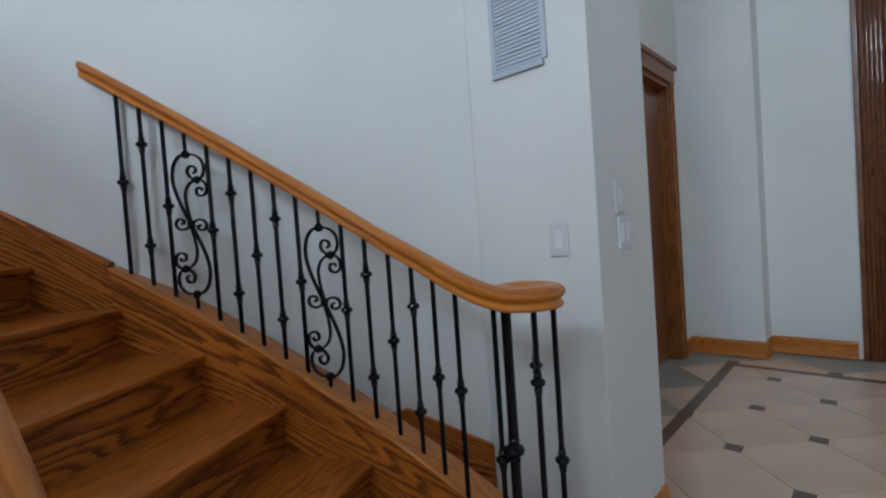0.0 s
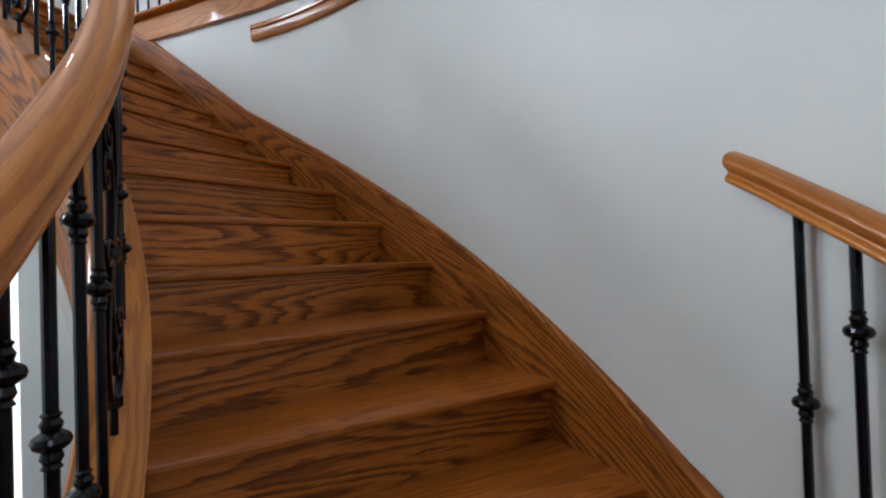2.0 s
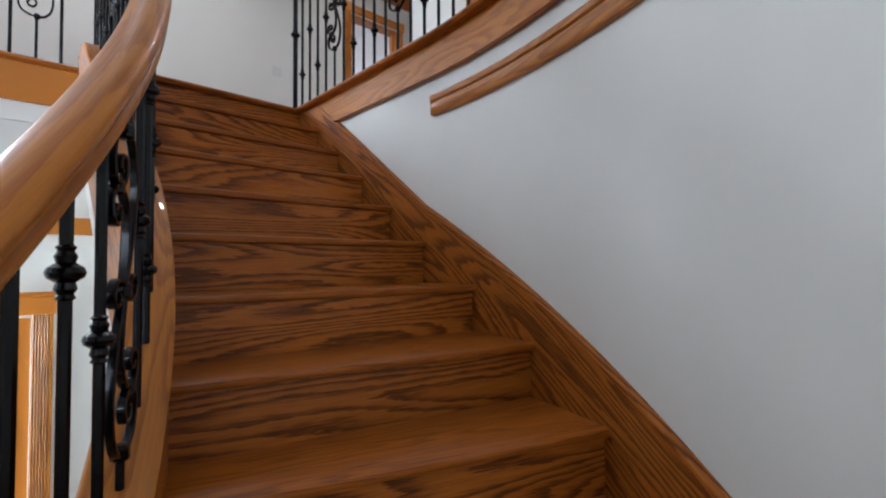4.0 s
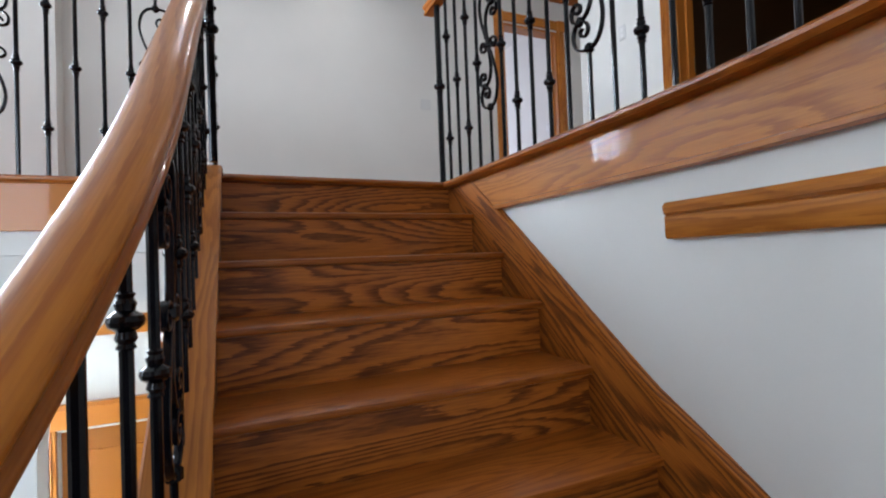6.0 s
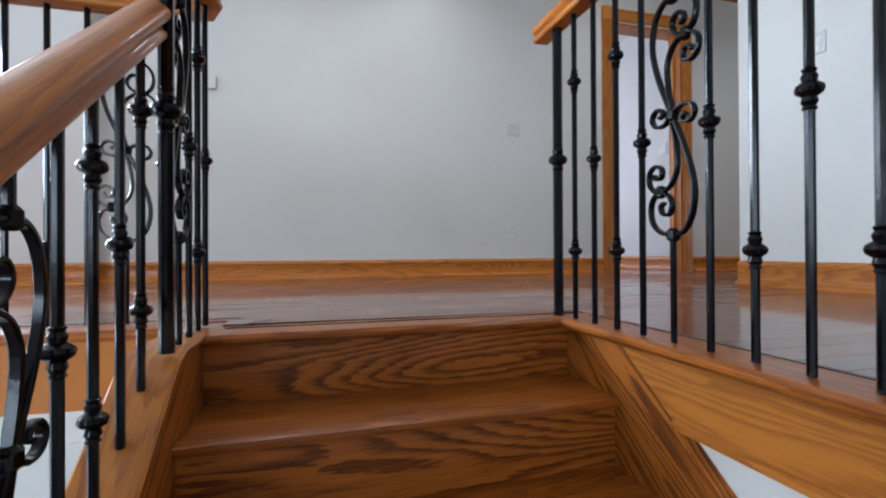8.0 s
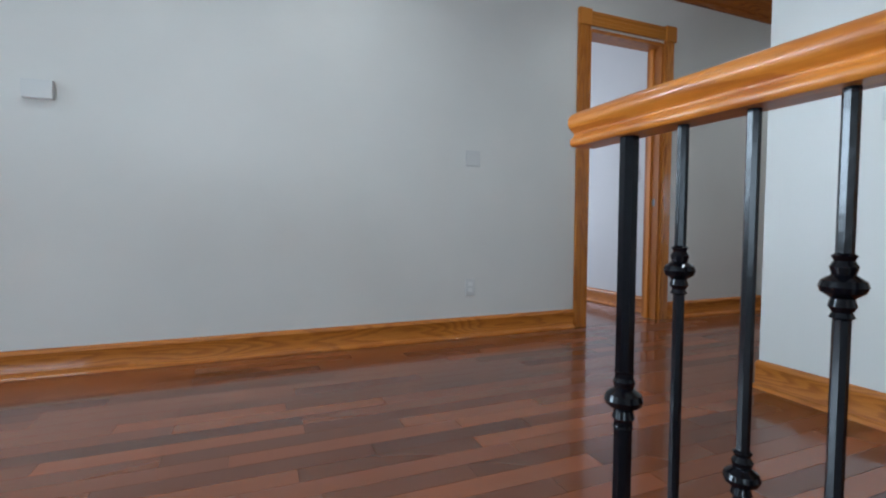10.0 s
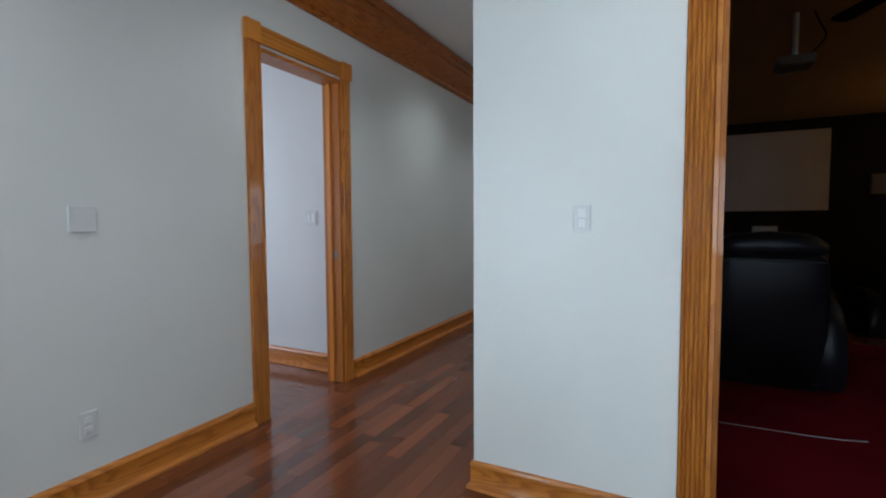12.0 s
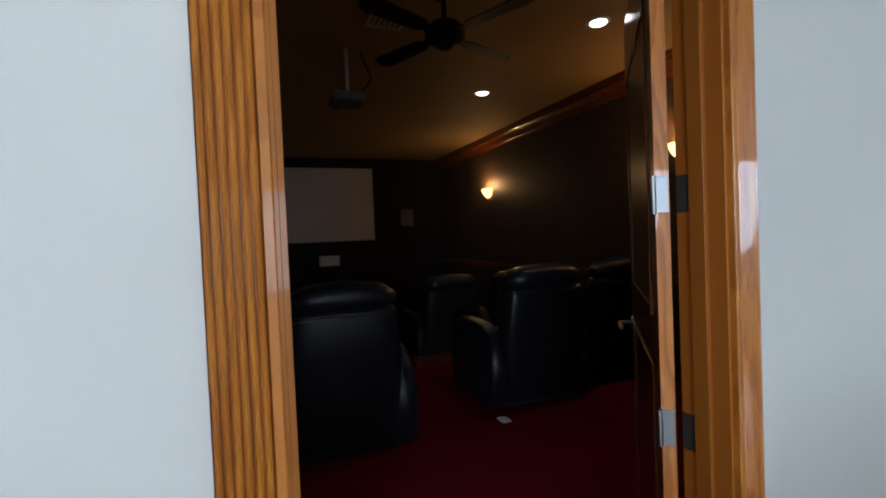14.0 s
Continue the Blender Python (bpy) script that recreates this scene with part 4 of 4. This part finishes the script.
ch = recliner()
ch.location = (7.5, 3.12, H + 0.004)
for x, y, z, rz in ((7.75, 1.50, H, -3), (7.9, 0.585, H, 0), (9.74, 1.48, H - 0.2, 0), (9.74, 2.62, H - 0.2, 0), (9.74, 0.585, H - 0.2, 0)):
    copy_thing(ch, pose(x, y, z + 0.004, 0, 0, rz))

# ceiling fan
fan = thing("ceiling_fan", "dark four-blade ceiling fan at rest", "ceiling fan", at=(6.98, 2.43, TZ))
bm = bmesh.new()
lathe(bm, (0, 0, 0), [(0.02, -0.36), (0.045, -0.35), (0.05, -0.33), (0.085, -0.325), (0.125, -0.29), (0.13, -0.24), (0.09, -0.20), (0.02, -0.19), (0.016, -0.05), (0.055, -0.04), (0.065, 0)], 20)
part("motor", bm, M_FAN, fan, smooth=True)
for i in range(4):
    a = math.tau * i / 4 + math.pi / 4 - 0.35
    bm = bmesh.new()
    vs = []
    for u, w in ((0.10, 0.022), (0.17, 0.030), (0.21, 0.055), (0.56, 0.070), (0.62, 0.060), (0.64, 0.03)):
        vs.append((u, w))
    top = [bm.verts.new((u, w, -0.262 + 0.12 * w)) for u, w in vs] + [bm.verts.new((u, -w, -0.262 - 0.12 * w)) for u, w in vs[::-1]]
    bot = [bm.verts.new((v.co.x, v.co.y, v.co.z - 0.008)) for v in top]
    bm.faces.new(top); bm.faces.new(bot[::-1])
    for j in range(len(top)):
        bm.faces.new((top[j], bot[j], bot[(j + 1) % len(top)], top[(j + 1) % len(top)]))
    bmesh.ops.rotate(bm, verts=bm.verts[:], cent=(0, 0, 0), matrix=Matrix.Rotation(a, 3, "Z"))
    part("blade", bm, M_FAN, fan)

cv = thing("ceiling_vent", "small white square air vent in the tan ceiling", "air vent", at=(7.43, 2.67, TZ))
bm = bmesh.new()
for lo, hi in (((-0.13, -0.13), (0.13, -0.105)), ((-0.13, 0.105), (0.13, 0.13)), ((-0.13, -0.105), (-0.105, 0.105)), ((0.105, -0.105), (0.13, 0.105))):
    add_box(bm, (*lo, -0.012), (*hi, 0), 0.002)
part("frame", bm, M_PLATE, cv)
for i in range(5):
    part("slat", box((-0.105, -0.089 + 0.04 * i, -0.009), (0.105, -0.071 + 0.04 * i, -0.002)), M_PLATE, cv)

proj = thing("projector", "pale grey ceiling-mounted projector on a pole", "projector", at=(8.03, 2.86, TZ))
part("body", box((-0.12, -0.125, -0.44), (0.12, 0.125, -0.36), 0.012), M_SPEAKER, proj)
bm = bmesh.new(); tube(bm, [(0, 0, -0.35), (0, 0, 0)], 0.022, 12)
part("pole", bm, M_GREY, proj)
bm = bmesh.new(); tube(bm, [(0.17, 0.05, -0.40), (0.15, 0.05, -0.405)], 0.04, 14)
part("lens", bm, M_IRON, proj)
bm = bmesh.new(); tube(bm, smooth_line([(0.02, -0.1, -0.35), (0.0, -0.2, -0.22), (0.0, -0.16, -0.1), (0.0, -0.12, 0.0)]), 0.006, 6)
part("cable", bm, M_IRON, proj)


def downlight(x, y, power, z=TZ, group="theatre downlights", color=(1, 0.93, 0.82)):
    d = thing("downlight", "round recessed downlight, lit", "downlight", group, at=(x, y, z))
    bm = bmesh.new()
    lathe(bm, (0, 0, 0), [(0.058, -0.006), (0.085, -0.006), (0.09, -0.001), (0.088, 0.0)], 24)
    part("ring", bm, M_WHITE, d)
    bm = bmesh.new()
    lathe(bm, (0, 0, 0), [(0.06, -0.0085), (0.06, -0.0065)], 24)
    part("lens", bm, M_LAMP, d, "glowing white lens")
    la = new("downlight_lamp", bpy.data.lights.new("downlight_lamp", "SPOT"))
    la.data.energy, la.data.spot_size, la.data.spot_blend, la.data.shadow_soft_size, la.data.color = power, radians(120), 0.9, 0.06, color
    la.location = (x, y, z - 0.03)


downlight(8.79, 1.26, 7)
downlight(7.04, 1.18, 7)
for x, y in ((3.4, 5.2), (5.4, 5.2), (7.2, 5.2), (9.0, 5.2), (4.3, 3.6), (2.4, 4.9)):
    downlight(x, y, 30, CEIL, "landing downlights", (0.94, 0.97, 1.0))


def sconce(x):
    s = thing("wall_sconce", "amber glass half-bowl wall sconce, lit", "wall lamp", "theatre sconces", at=(x, TY0, 5.42))
    bm = bmesh.new()
    n = 14
    rings = []
    for r, h in ((0.03, -0.09), (0.085, -0.05), (0.115, 0.0), (0.125, 0.05)):
        rings.append([bm.verts.new((r * math.cos(math.pi * j / n), 0.012 + r * math.sin(math.pi * j / n) * 0.9, h)) for j in range(n + 1)])
    for r0, r1 in zip(rings, rings[1:]):
        for j in range(n):
            bm.faces.new((r0[j], r0[j + 1], r1[j + 1], r1[j]))
    part("shade", bm, M_SCONCE, s, "glowing amber glass bowl", smooth=True)
    part("back_plate", box((-0.05, 0.0, -0.07), (0.05, 0.012, 0.04), 0.003), M_STEEL, s)
    la = new("sconce_lamp", bpy.data.lights.new("sconce_lamp", "POINT"))
    la.data.energy, la.data.color, la.data.shadow_soft_size = 10, (1, 0.55, 0.2), 0.05
    la.location = (x, TY0 + 0.10, 5.53)


for x in (10.89, 7.25):
    sconce(x)
part_plate = thing("floor_outlet", "small pale metal outlet plate on the carpet", "outlet", at=(7.264, 1.964, H + 0.004))
part("cover", box((-0.05, -0.035, 0.0), (0.05, 0.035, 0.008), 0.002), M_WHITE, part_plate)
bm = bmesh.new()
tube(bm, smooth_line([(6.34, 3.44, H + 0.010), (6.345, 3.2, H + 0.010), (6.36, 2.92, H + 0.010), (6.40, 2.75, H + 0.010)]), 0.0022, 6)
tagged(link("floor_cable", bm, M_GREY), "thin pale cable lying on the red carpet", "cable")


# ---------- plates on the walls ----------
def wall_plate(name, at, normal, w, h, kind_, label, category, depth=0.009):
    """A plate on a wall; normal is the level way it faces."""
    p = thing(name, label, category, at=at)
    p.rotation_euler = (0, 0, math.atan2(normal[1], normal[0]) + math.pi / 2)
    part("cover", box((-w / 2, -depth, -h / 2), (w / 2, 0, h / 2), 0.003), M_PLATE, p)
    if kind_ == "rocker":
        part("rocker", box((-0.017, -0.012, -0.034), (0.017, -0.007, 0.034), 0.002), M_WHITE, p)
    if kind_ == "toggle":
        part("toggle", box((-0.011, -0.013, -0.038), (0.011, -0.007, -0.008), 0.002), M_WHITE, p)
        part("dimmer", box((-0.015, -0.010, 0.0), (0.015, -0.007, 0.035), 0.002), M_WHITE, p)
    if kind_ == "double":
        for u in (-0.023, 0.023):
            part("rocker", box((u - 0.016, -0.012, -0.034), (u + 0.016, -0.007, 0.034), 0.002), M_WHITE, p)
    if kind_ == "outlet":
        for u in (-0.021, 0.021):
            part("socket", box((-0.016, -0.0115, u - 0.014), (0.016, -0.007, u + 0.014), 0.002), M_WHITE, p)
    return p


wall_plate("wall_plate", (4.265, W1Y, 4.596), (0, -1), 0.105, 0.105, "", "white square plate on the landing wall", "wall plate")
wall_plate("outlet", (4.25, W1Y, 3.727), (0, -1), 0.07, 0.115, "outlet", "white power outlet on the landing wall", "outlet")
wall_plate("thermostat", (1.93, W1Y, 4.79), (0, -1), 0.125, 0.09, "", "white wall thermostat on the landing wall", "thermostat", 0.028)
wall_plate("light_switch", (W2X, 4.010, 4.592), (-1, 0), 0.066, 0.106, "toggle", "white light switch beside the theatre door", "light switch")
wall_plate("light_switch", (6.10, 6.325, 4.614), (-1, 0), 0.118, 0.118, "double", "white double light switch in the side room", "light switch")
wall_plate("light_switch", (1.043, -1.135, 1.35), (-1, 0), 0.075, 0.12, "rocker", "white tall light switch on the pier", "light switch")
wall_plate("light_switch", (1.043, -1.17, 1.22), (-1, 0), 0.118, 0.118, "double", "white double light switch on the pier", "light switch")
wall_plate("light_switch", (1.188, -0.952, 1.21), (0, 1), 0.075, 0.12, "rocker", "white light switch on the pier beside the balustrade", "light switch")
vent = thing("air_vent", "grey louvred air grille on the pier", "air vent", at=(1.31, -0.952, 2.16))
fr = bmesh.new()
for lo, hi in (((-0.105, 0, -0.32), (0.12, 0.014, -0.30)), ((-0.12, 0, 0.30), (0.12, 0.014, 0.32)), ((-0.12, 0, -0.30), (-0.10, 0.014, 0.30)), ((0.10, 0, -0.30), (0.12, 0.014, 0.30))):
    add_box(fr, lo, hi, 0.002)
part("frame", fr, M_GREY, vent)
part("backing", box((-0.10, 0.0, -0.30), (0.10, 0.003, 0.30)), M_GREY, vent)
for i in range(40):
    part("slat", box((-0.10, 0.004, -0.298 + 0.015 * i), (0.10, 0.009, -0.287 + 0.015 * i)), M_GREY, vent)

# ---------- lower hall ----------
hall = setting("floor_hall", box((-4.2, -5.4, -0.12), (1.9, 6.9, -0.012)), M_GROUT, "cream tile floor with small dark insets", "floor")


def arch_wall(y, th, x0, x1, a0, a1, spring, rise, z1):
    """A wall across x with one arched opening from a0 to a1."""
    bm = bmesh.new()
    add_box(bm, (x0, y, 0), (a0, y + th, z1))
    add_box(bm, (a1, y, 0), (x1, y + th, z1))
    c, h, n = (a0 + a1) / 2, (a1 - a0) / 2, 20
    arc = [(c - h * math.cos(math.pi * q / n), spring + rise * math.sin(math.pi * q / n)) for q in range(n + 1)]
    for (xa, za), (xb, zb) in zip(arc, arc[1:]):
        lo = [bm.verts.new(p) for p in ((xa, y, za), (xb, y, zb), (xb, y, z1), (xa, y, z1))]
        hi = [bm.verts.new((v.co.x, y + th, v.co.z)) for v in lo]
        for q in ((lo[0], lo[1], lo[2], lo[3]), (hi[3], hi[2], hi[1], hi[0]), (lo[0], hi[0], hi[1], lo[1]), (lo[3], lo[2], hi[2], hi[3])):
            bm.faces.new(q)
    return bm


setting("wall_hall_arch", arch_wall(4.2, 0.14, -4.2, 3.6, 1.60, 3.25, 2.15, 0.85, H - 0.3), M_WALL, "pale lower hall wall with an arched opening", "wall")
setting("wall_vestibule", wall_run("x", 4.95, 0.14, -1.0, 3.6, 0, H - 0.3, [(1.46, 2.2, 0, 2.06)]), M_WALL, "white wall behind the arch with a door", "wall")
setting("wall_vestibule_end", box((3.6, 4.2, 0), (3.74, 5.09, H - 0.3)), M_WALL, "white end wall behind the arch", "wall")
# side wall out of view, its opening added for the vestibule lamp
setting("wall_vestibule_west", wall_run("y", -1.0, -0.14, 4.34, 5.09, 0, H - 0.3, [(4.40, 4.90, 0.8, 2.4)]), M_WALL, "white side wall with an added narrow window opening, out of view", "wall")
setting("floor_vestibule", box((-4.2, 4.2, -0.12), (3.74, 6.9, -0.004)), M_TILE, "cream tile floor behind the arch", "floor")
setting("trim_vestibule", box((0.5, 4.93, 2.62), (3.6, 4.95, 2.74), 0.004), M_TRIM, "oak moulding behind the arch", "trim")
setting("wall_west", wall_run("y", -4.2, -0.14, -5.4, 9.0, H, CEIL, [(2.5, 4.7, 3.8, 5.8)]), M_WALL, "off-white hall wall with a tall window", "wall")
# opening made for the added west fill lamp
setting("wall_west_lower", wall_run("y", -4.2, -0.14, -5.4, 9.0, 0, H, [(1.1, 2.9, 0.8, 2.6)]), M_WALL, "off-white lower hall wall", "wall")
setting("wall_south", wall_run("x", -4.5, -0.2, -4.2, 1.09, H, CEIL, [(-3.2, -0.6, 3.6, 5.8)]), M_WALL, "off-white wall over the entrance with a window", "wall")
setting("wall_south_lower", wall_run("x", -4.5, -0.2, -4.2, 1.09, 0, H, [(-2.9, -1.5, 0.7, 2.6)]), M_WALL, "off-white entrance wall", "wall")
setting("wall_south_step", box((1.09, -4.7, 0), (1.81, -4.2, CEIL)), M_WALL, "off-white entrance wall projection", "wall")
setting("wall_hall_east", wall_run("y", 1.67, 0.14, -4.2, -1.46, 0, CEIL, [(-3.86, -2.85, 0, 2.42)]), M_WALL, "off-white hall wall with a doorway", "wall")
setting("wall_pier_back", box((1.556, -1.45, 0), (1.81, -1.31, CEIL)), M_WALL, "off-white wall behind the pier", "wall")
setting("wall_void_east", box((1.60, -1.31, -2.7), (4.9, -1.19, CEIL)), M_WALL, "off-white wall over the lower stairwell", "wall")
baseboard([(1.556, -0.952), (1.043, -0.952), (1.043, -1.45)], 0.0, "oak baseboard round the pier")
baseboard([(1.67, -1.46), (1.67, -2.74)], 0.0)
baseboard([(1.67, -3.97), (1.67, -4.2), (1.09, -4.2), (1.09, -4.5), (0.50, -4.5)], 0.0)
door3 = tagged(new("door_3"), "hall doorway with a dark oak door and casing", "doorway", kind="structure")
casing(door3, "y", 1.67, -1, -3.97, -3.86, 0, 2.44, mat=M_HALL_DOOR)
casing(door3, "y", 1.67, -1, -2.85, -2.74, 0, 2.44, mat=M_HALL_DOOR)
part("head_casing", box((1.640, -3.97, 2.44), (1.67, -2.74, 2.56), 0.003), M_HALL_DOOR, door3)
part("head_cap", box((1.622, -4.0, 2.56), (1.67, -2.71, 2.60), 0.004), M_HALL_DOOR, door3)
part("leaf", box((1.76, -3.85, 0.01), (1.80, -2.86, 2.40), 0.002), M_DOOR, door3)
part("head_jamb", box((1.668, -3.84, 2.40), (1.81, -2.872, 2.44)), M_HALL_DOOR, door3)
part("jamb", box((1.668, -2.87, 0), (1.81, -2.848, 2.42)), M_HALL_DOOR, door3)
part("jamb", box((1.668, -3.862, 0), (1.80, -3.84, 2.42)), M_HALL_DOOR, door3)
front = tagged(new("door_4"), "tall dark wooden front door with fluted surround", "door", kind="structure")
casing(front, "x", -4.5, 1, 0.27, 0.47, 0, 4.6, mat=M_DOOR)
part("leaf", box((-0.75, -4.5, 0.01), (0.265, -4.45, 3.0), 0.003), M_DOOR, front)
for z0, z1 in ((0.2, 1.0), (1.15, 2.0), (2.15, 2.85)):
    part("panel", box((-0.60, -4.449, z0), (0.12, -4.435, z1), 0.006), M_DOOR, front)
for zz in (0.5, 1.4, 2.3):
    part("hinge", box((0.255, -4.449, zz), (0.27, -4.43, zz + 0.11), 0.002), M_IRON, front, "dark iron hinge")
# dark lower stairwell floor beside the string
setting("trim_stairwell_skirt", strip_wall([(1.565, -0.962), (1.79, -0.70), (2.02, -0.435)], [-1.2, -1.0, -0.8], [0.37, 0.56, 0.48], -0.03), M_OAK, "dark oak skirt board of the lower stair", "trim")
setting("floor_stairwell", prism([(1.56, -0.93), (2.02, -0.42), (2.5, 0.1), (2.3, 0.2), (1.9, -0.1), (1.3, -0.55), (1.2, -0.93)], -0.6, -0.55), M_OAK, "dark wooden landing of the lower stairwell", "floor")


def window_frame(name, axis, at, a0, a1, z0, z1, cols, rows, label):
    w = tagged(new(name), label, "window", kind="structure")

    def bx(p0, p1, q0, q1, d0, d1):
        return box((p0, at + d0, q0), (p1, at + d1, q1), 0.003) if axis == "x" else box((at + d0, p0, q0), (at + d1, p1, q1), 0.003)

    for p0, p1, q0, q1 in ((a0, a1, z0, z0 + 0.06), (a0, a1, z1 - 0.06, z1), (a0, a0 + 0.06, z0 + 0.06, z1 - 0.06), (a1 - 0.06, a1, z0 + 0.06, z1 - 0.06)):
        part("window_frame", bx(p0, p1, q0, q1, -0.10, -0.04), M_WHITE, w)
    for i in range(1, cols):
        c = a0 + (a1 - a0) * i / cols
        part("mullion", bx(c - 0.02, c + 0.02, z0 + 0.06, z1 - 0.06, -0.09, -0.05), M_WHITE, w)
    for i in range(1, rows):
        c = z0 + (z1 - z0) * i / rows
        part("mullion", bx(a0 + 0.06, a1 - 0.06, c - 0.02, c + 0.02, -0.088, -0.052), M_WHITE, w)
    return w


window_frame("window_1", "y", -4.2, 2.5, 4.7, 3.8, 5.8, 3, 2, "wide white-framed upper hall window")
# out of view; frames the opening of the added west fill lamp
window_frame("window_3", "y", -4.2, 1.1, 2.9, 0.8, 2.6, 2, 2, "added white-framed lower hall window, out of view")
window_frame("window_5", "x", 6.54, -0.5, 0.5, 4.2, 5.7, 2, 2, "white-framed window of the landing recess")
window_frame("window_6", "x", 6.54, -2.9, -1.5, 4.2, 5.7, 2, 2, "white-framed window of the landing recess")
window_frame("window_4", "x", -4.5, -2.9, -1.5, 0.7, 2.6, 2, 2, "white-framed window beside the entrance")
window_frame("window_2", "x", -4.5, -3.2, -0.6, 3.6, 5.8, 3, 2, "white-framed window over the entrance")

# casing of the lower hall openings
door5 = tagged(new("door_5"), "lower hall opening with oak lintel", "doorway", kind="structure")
casing(door5, "x", 4.95, -1, 1.345, 1.455, 0, 2.08)
casing(door5, "x", 4.95, -1, 2.205, 2.315, 0, 2.08)
part("head_casing", box((1.33, 4.92, 2.08), (2.33, 4.95, 2.20), 0.004), M_TRIM, door5)
part("head_cap", box((1.31, 4.905, 2.20), (2.35, 4.95, 2.23), 0.004), M_TRIM, door5)
part("leaf", box((1.46, 5.0, 0.01), (2.2, 5.04, 2.06), 0.002), M_TRIM, door5)
for z0, z1 in ((0.2, 0.95), (1.1, 1.92)):
    part("panel", box((1.58, 4.988, z0), (2.08, 5.002, z1), 0.006), M_TRIM, door5)
based(door5, (1.83, 4.95, 0))
setting("trim_floor_band", box((1.26, -3.85, -0.011), (1.33, -1.55, 0.0022)), M_INSET, "dark stone band in the tile floor", "floor band")
setting("trim_floor_band_south", box((-0.8, -3.92, -0.011), (1.33, -3.852, 0.0022)), M_INSET, "dark stone band in the tile floor", "floor band")

# ---------- floor pieces, last ----------
random.seed(5)
count = 0
y = 2.427
while y < W1Y - 0.05:
    y1 = y + 0.083
    x = 3.53 if y < 3.66 else 2.44 if y < 3.75 else 1.3
    while x < 7.4 and count < 420:
        ln = random.choice((0.45, 0.6, 0.8, 0.95)) if x > 1.31 else random.choice((0.2, 0.35, 0.5, 0.7))
        xe = W2X - 0.002 if y1 < 4.47 and x + ln > W2X - 0.03 else x + ln
        if y1 < 4.47 and x >= W2X - 0.03:
            break
        if xe - x > 0.05:
            plank(x, xe - 0.0012, y, y1 - 0.0012)
            count += 1
        x = xe
    y = y1

S = 0.475
ca, sa = math.cos(radians(45)), math.sin(radians(45))
tile_bm = box((-S / 2 + 0.0025, -S / 2 + 0.0025, 0), (S / 2 - 0.0025, S / 2 - 0.0025, 0.011), 0.0015)
first = link("tile", tile_bm, M_TILE)
inset_first = link("inset", box((-0.042, -0.042, 0), (0.042, 0.042, 0.0125), 0.001), M_INSET)
tile_me, inset_me = first.data, inset_first.data
bpy.data.objects.remove(first)
bpy.data.objects.remove(inset_first)
ox, oy = 1.294, -2.609
for i in range(-12, 16):
    for j in range(-12, 16):
        px = ox + (i * ca - j * sa) * S
        py = oy + (i * sa + j * ca) * S
        if -2.6 < px < 1.75 and -4.3 < py < 2.2:
            cx_, cy_ = px + (0.5 * ca - 0.5 * sa) * S, py + (0.5 * sa + 0.5 * ca) * S
            if cx_ < 1.45 and cy_ > -4.1:
                o = new("tile", tile_me)
                o.parent, o.location, o.rotation_euler = hall, (cx_, cy_, -0.0115), (0, 0, radians(45))
            if px < 1.6 and py > -4.2:
                o = new("inset", inset_me)
                o.parent, o.location, o.rotation_euler = hall, (px, py, -0.0112), (0, 0, radians(0))
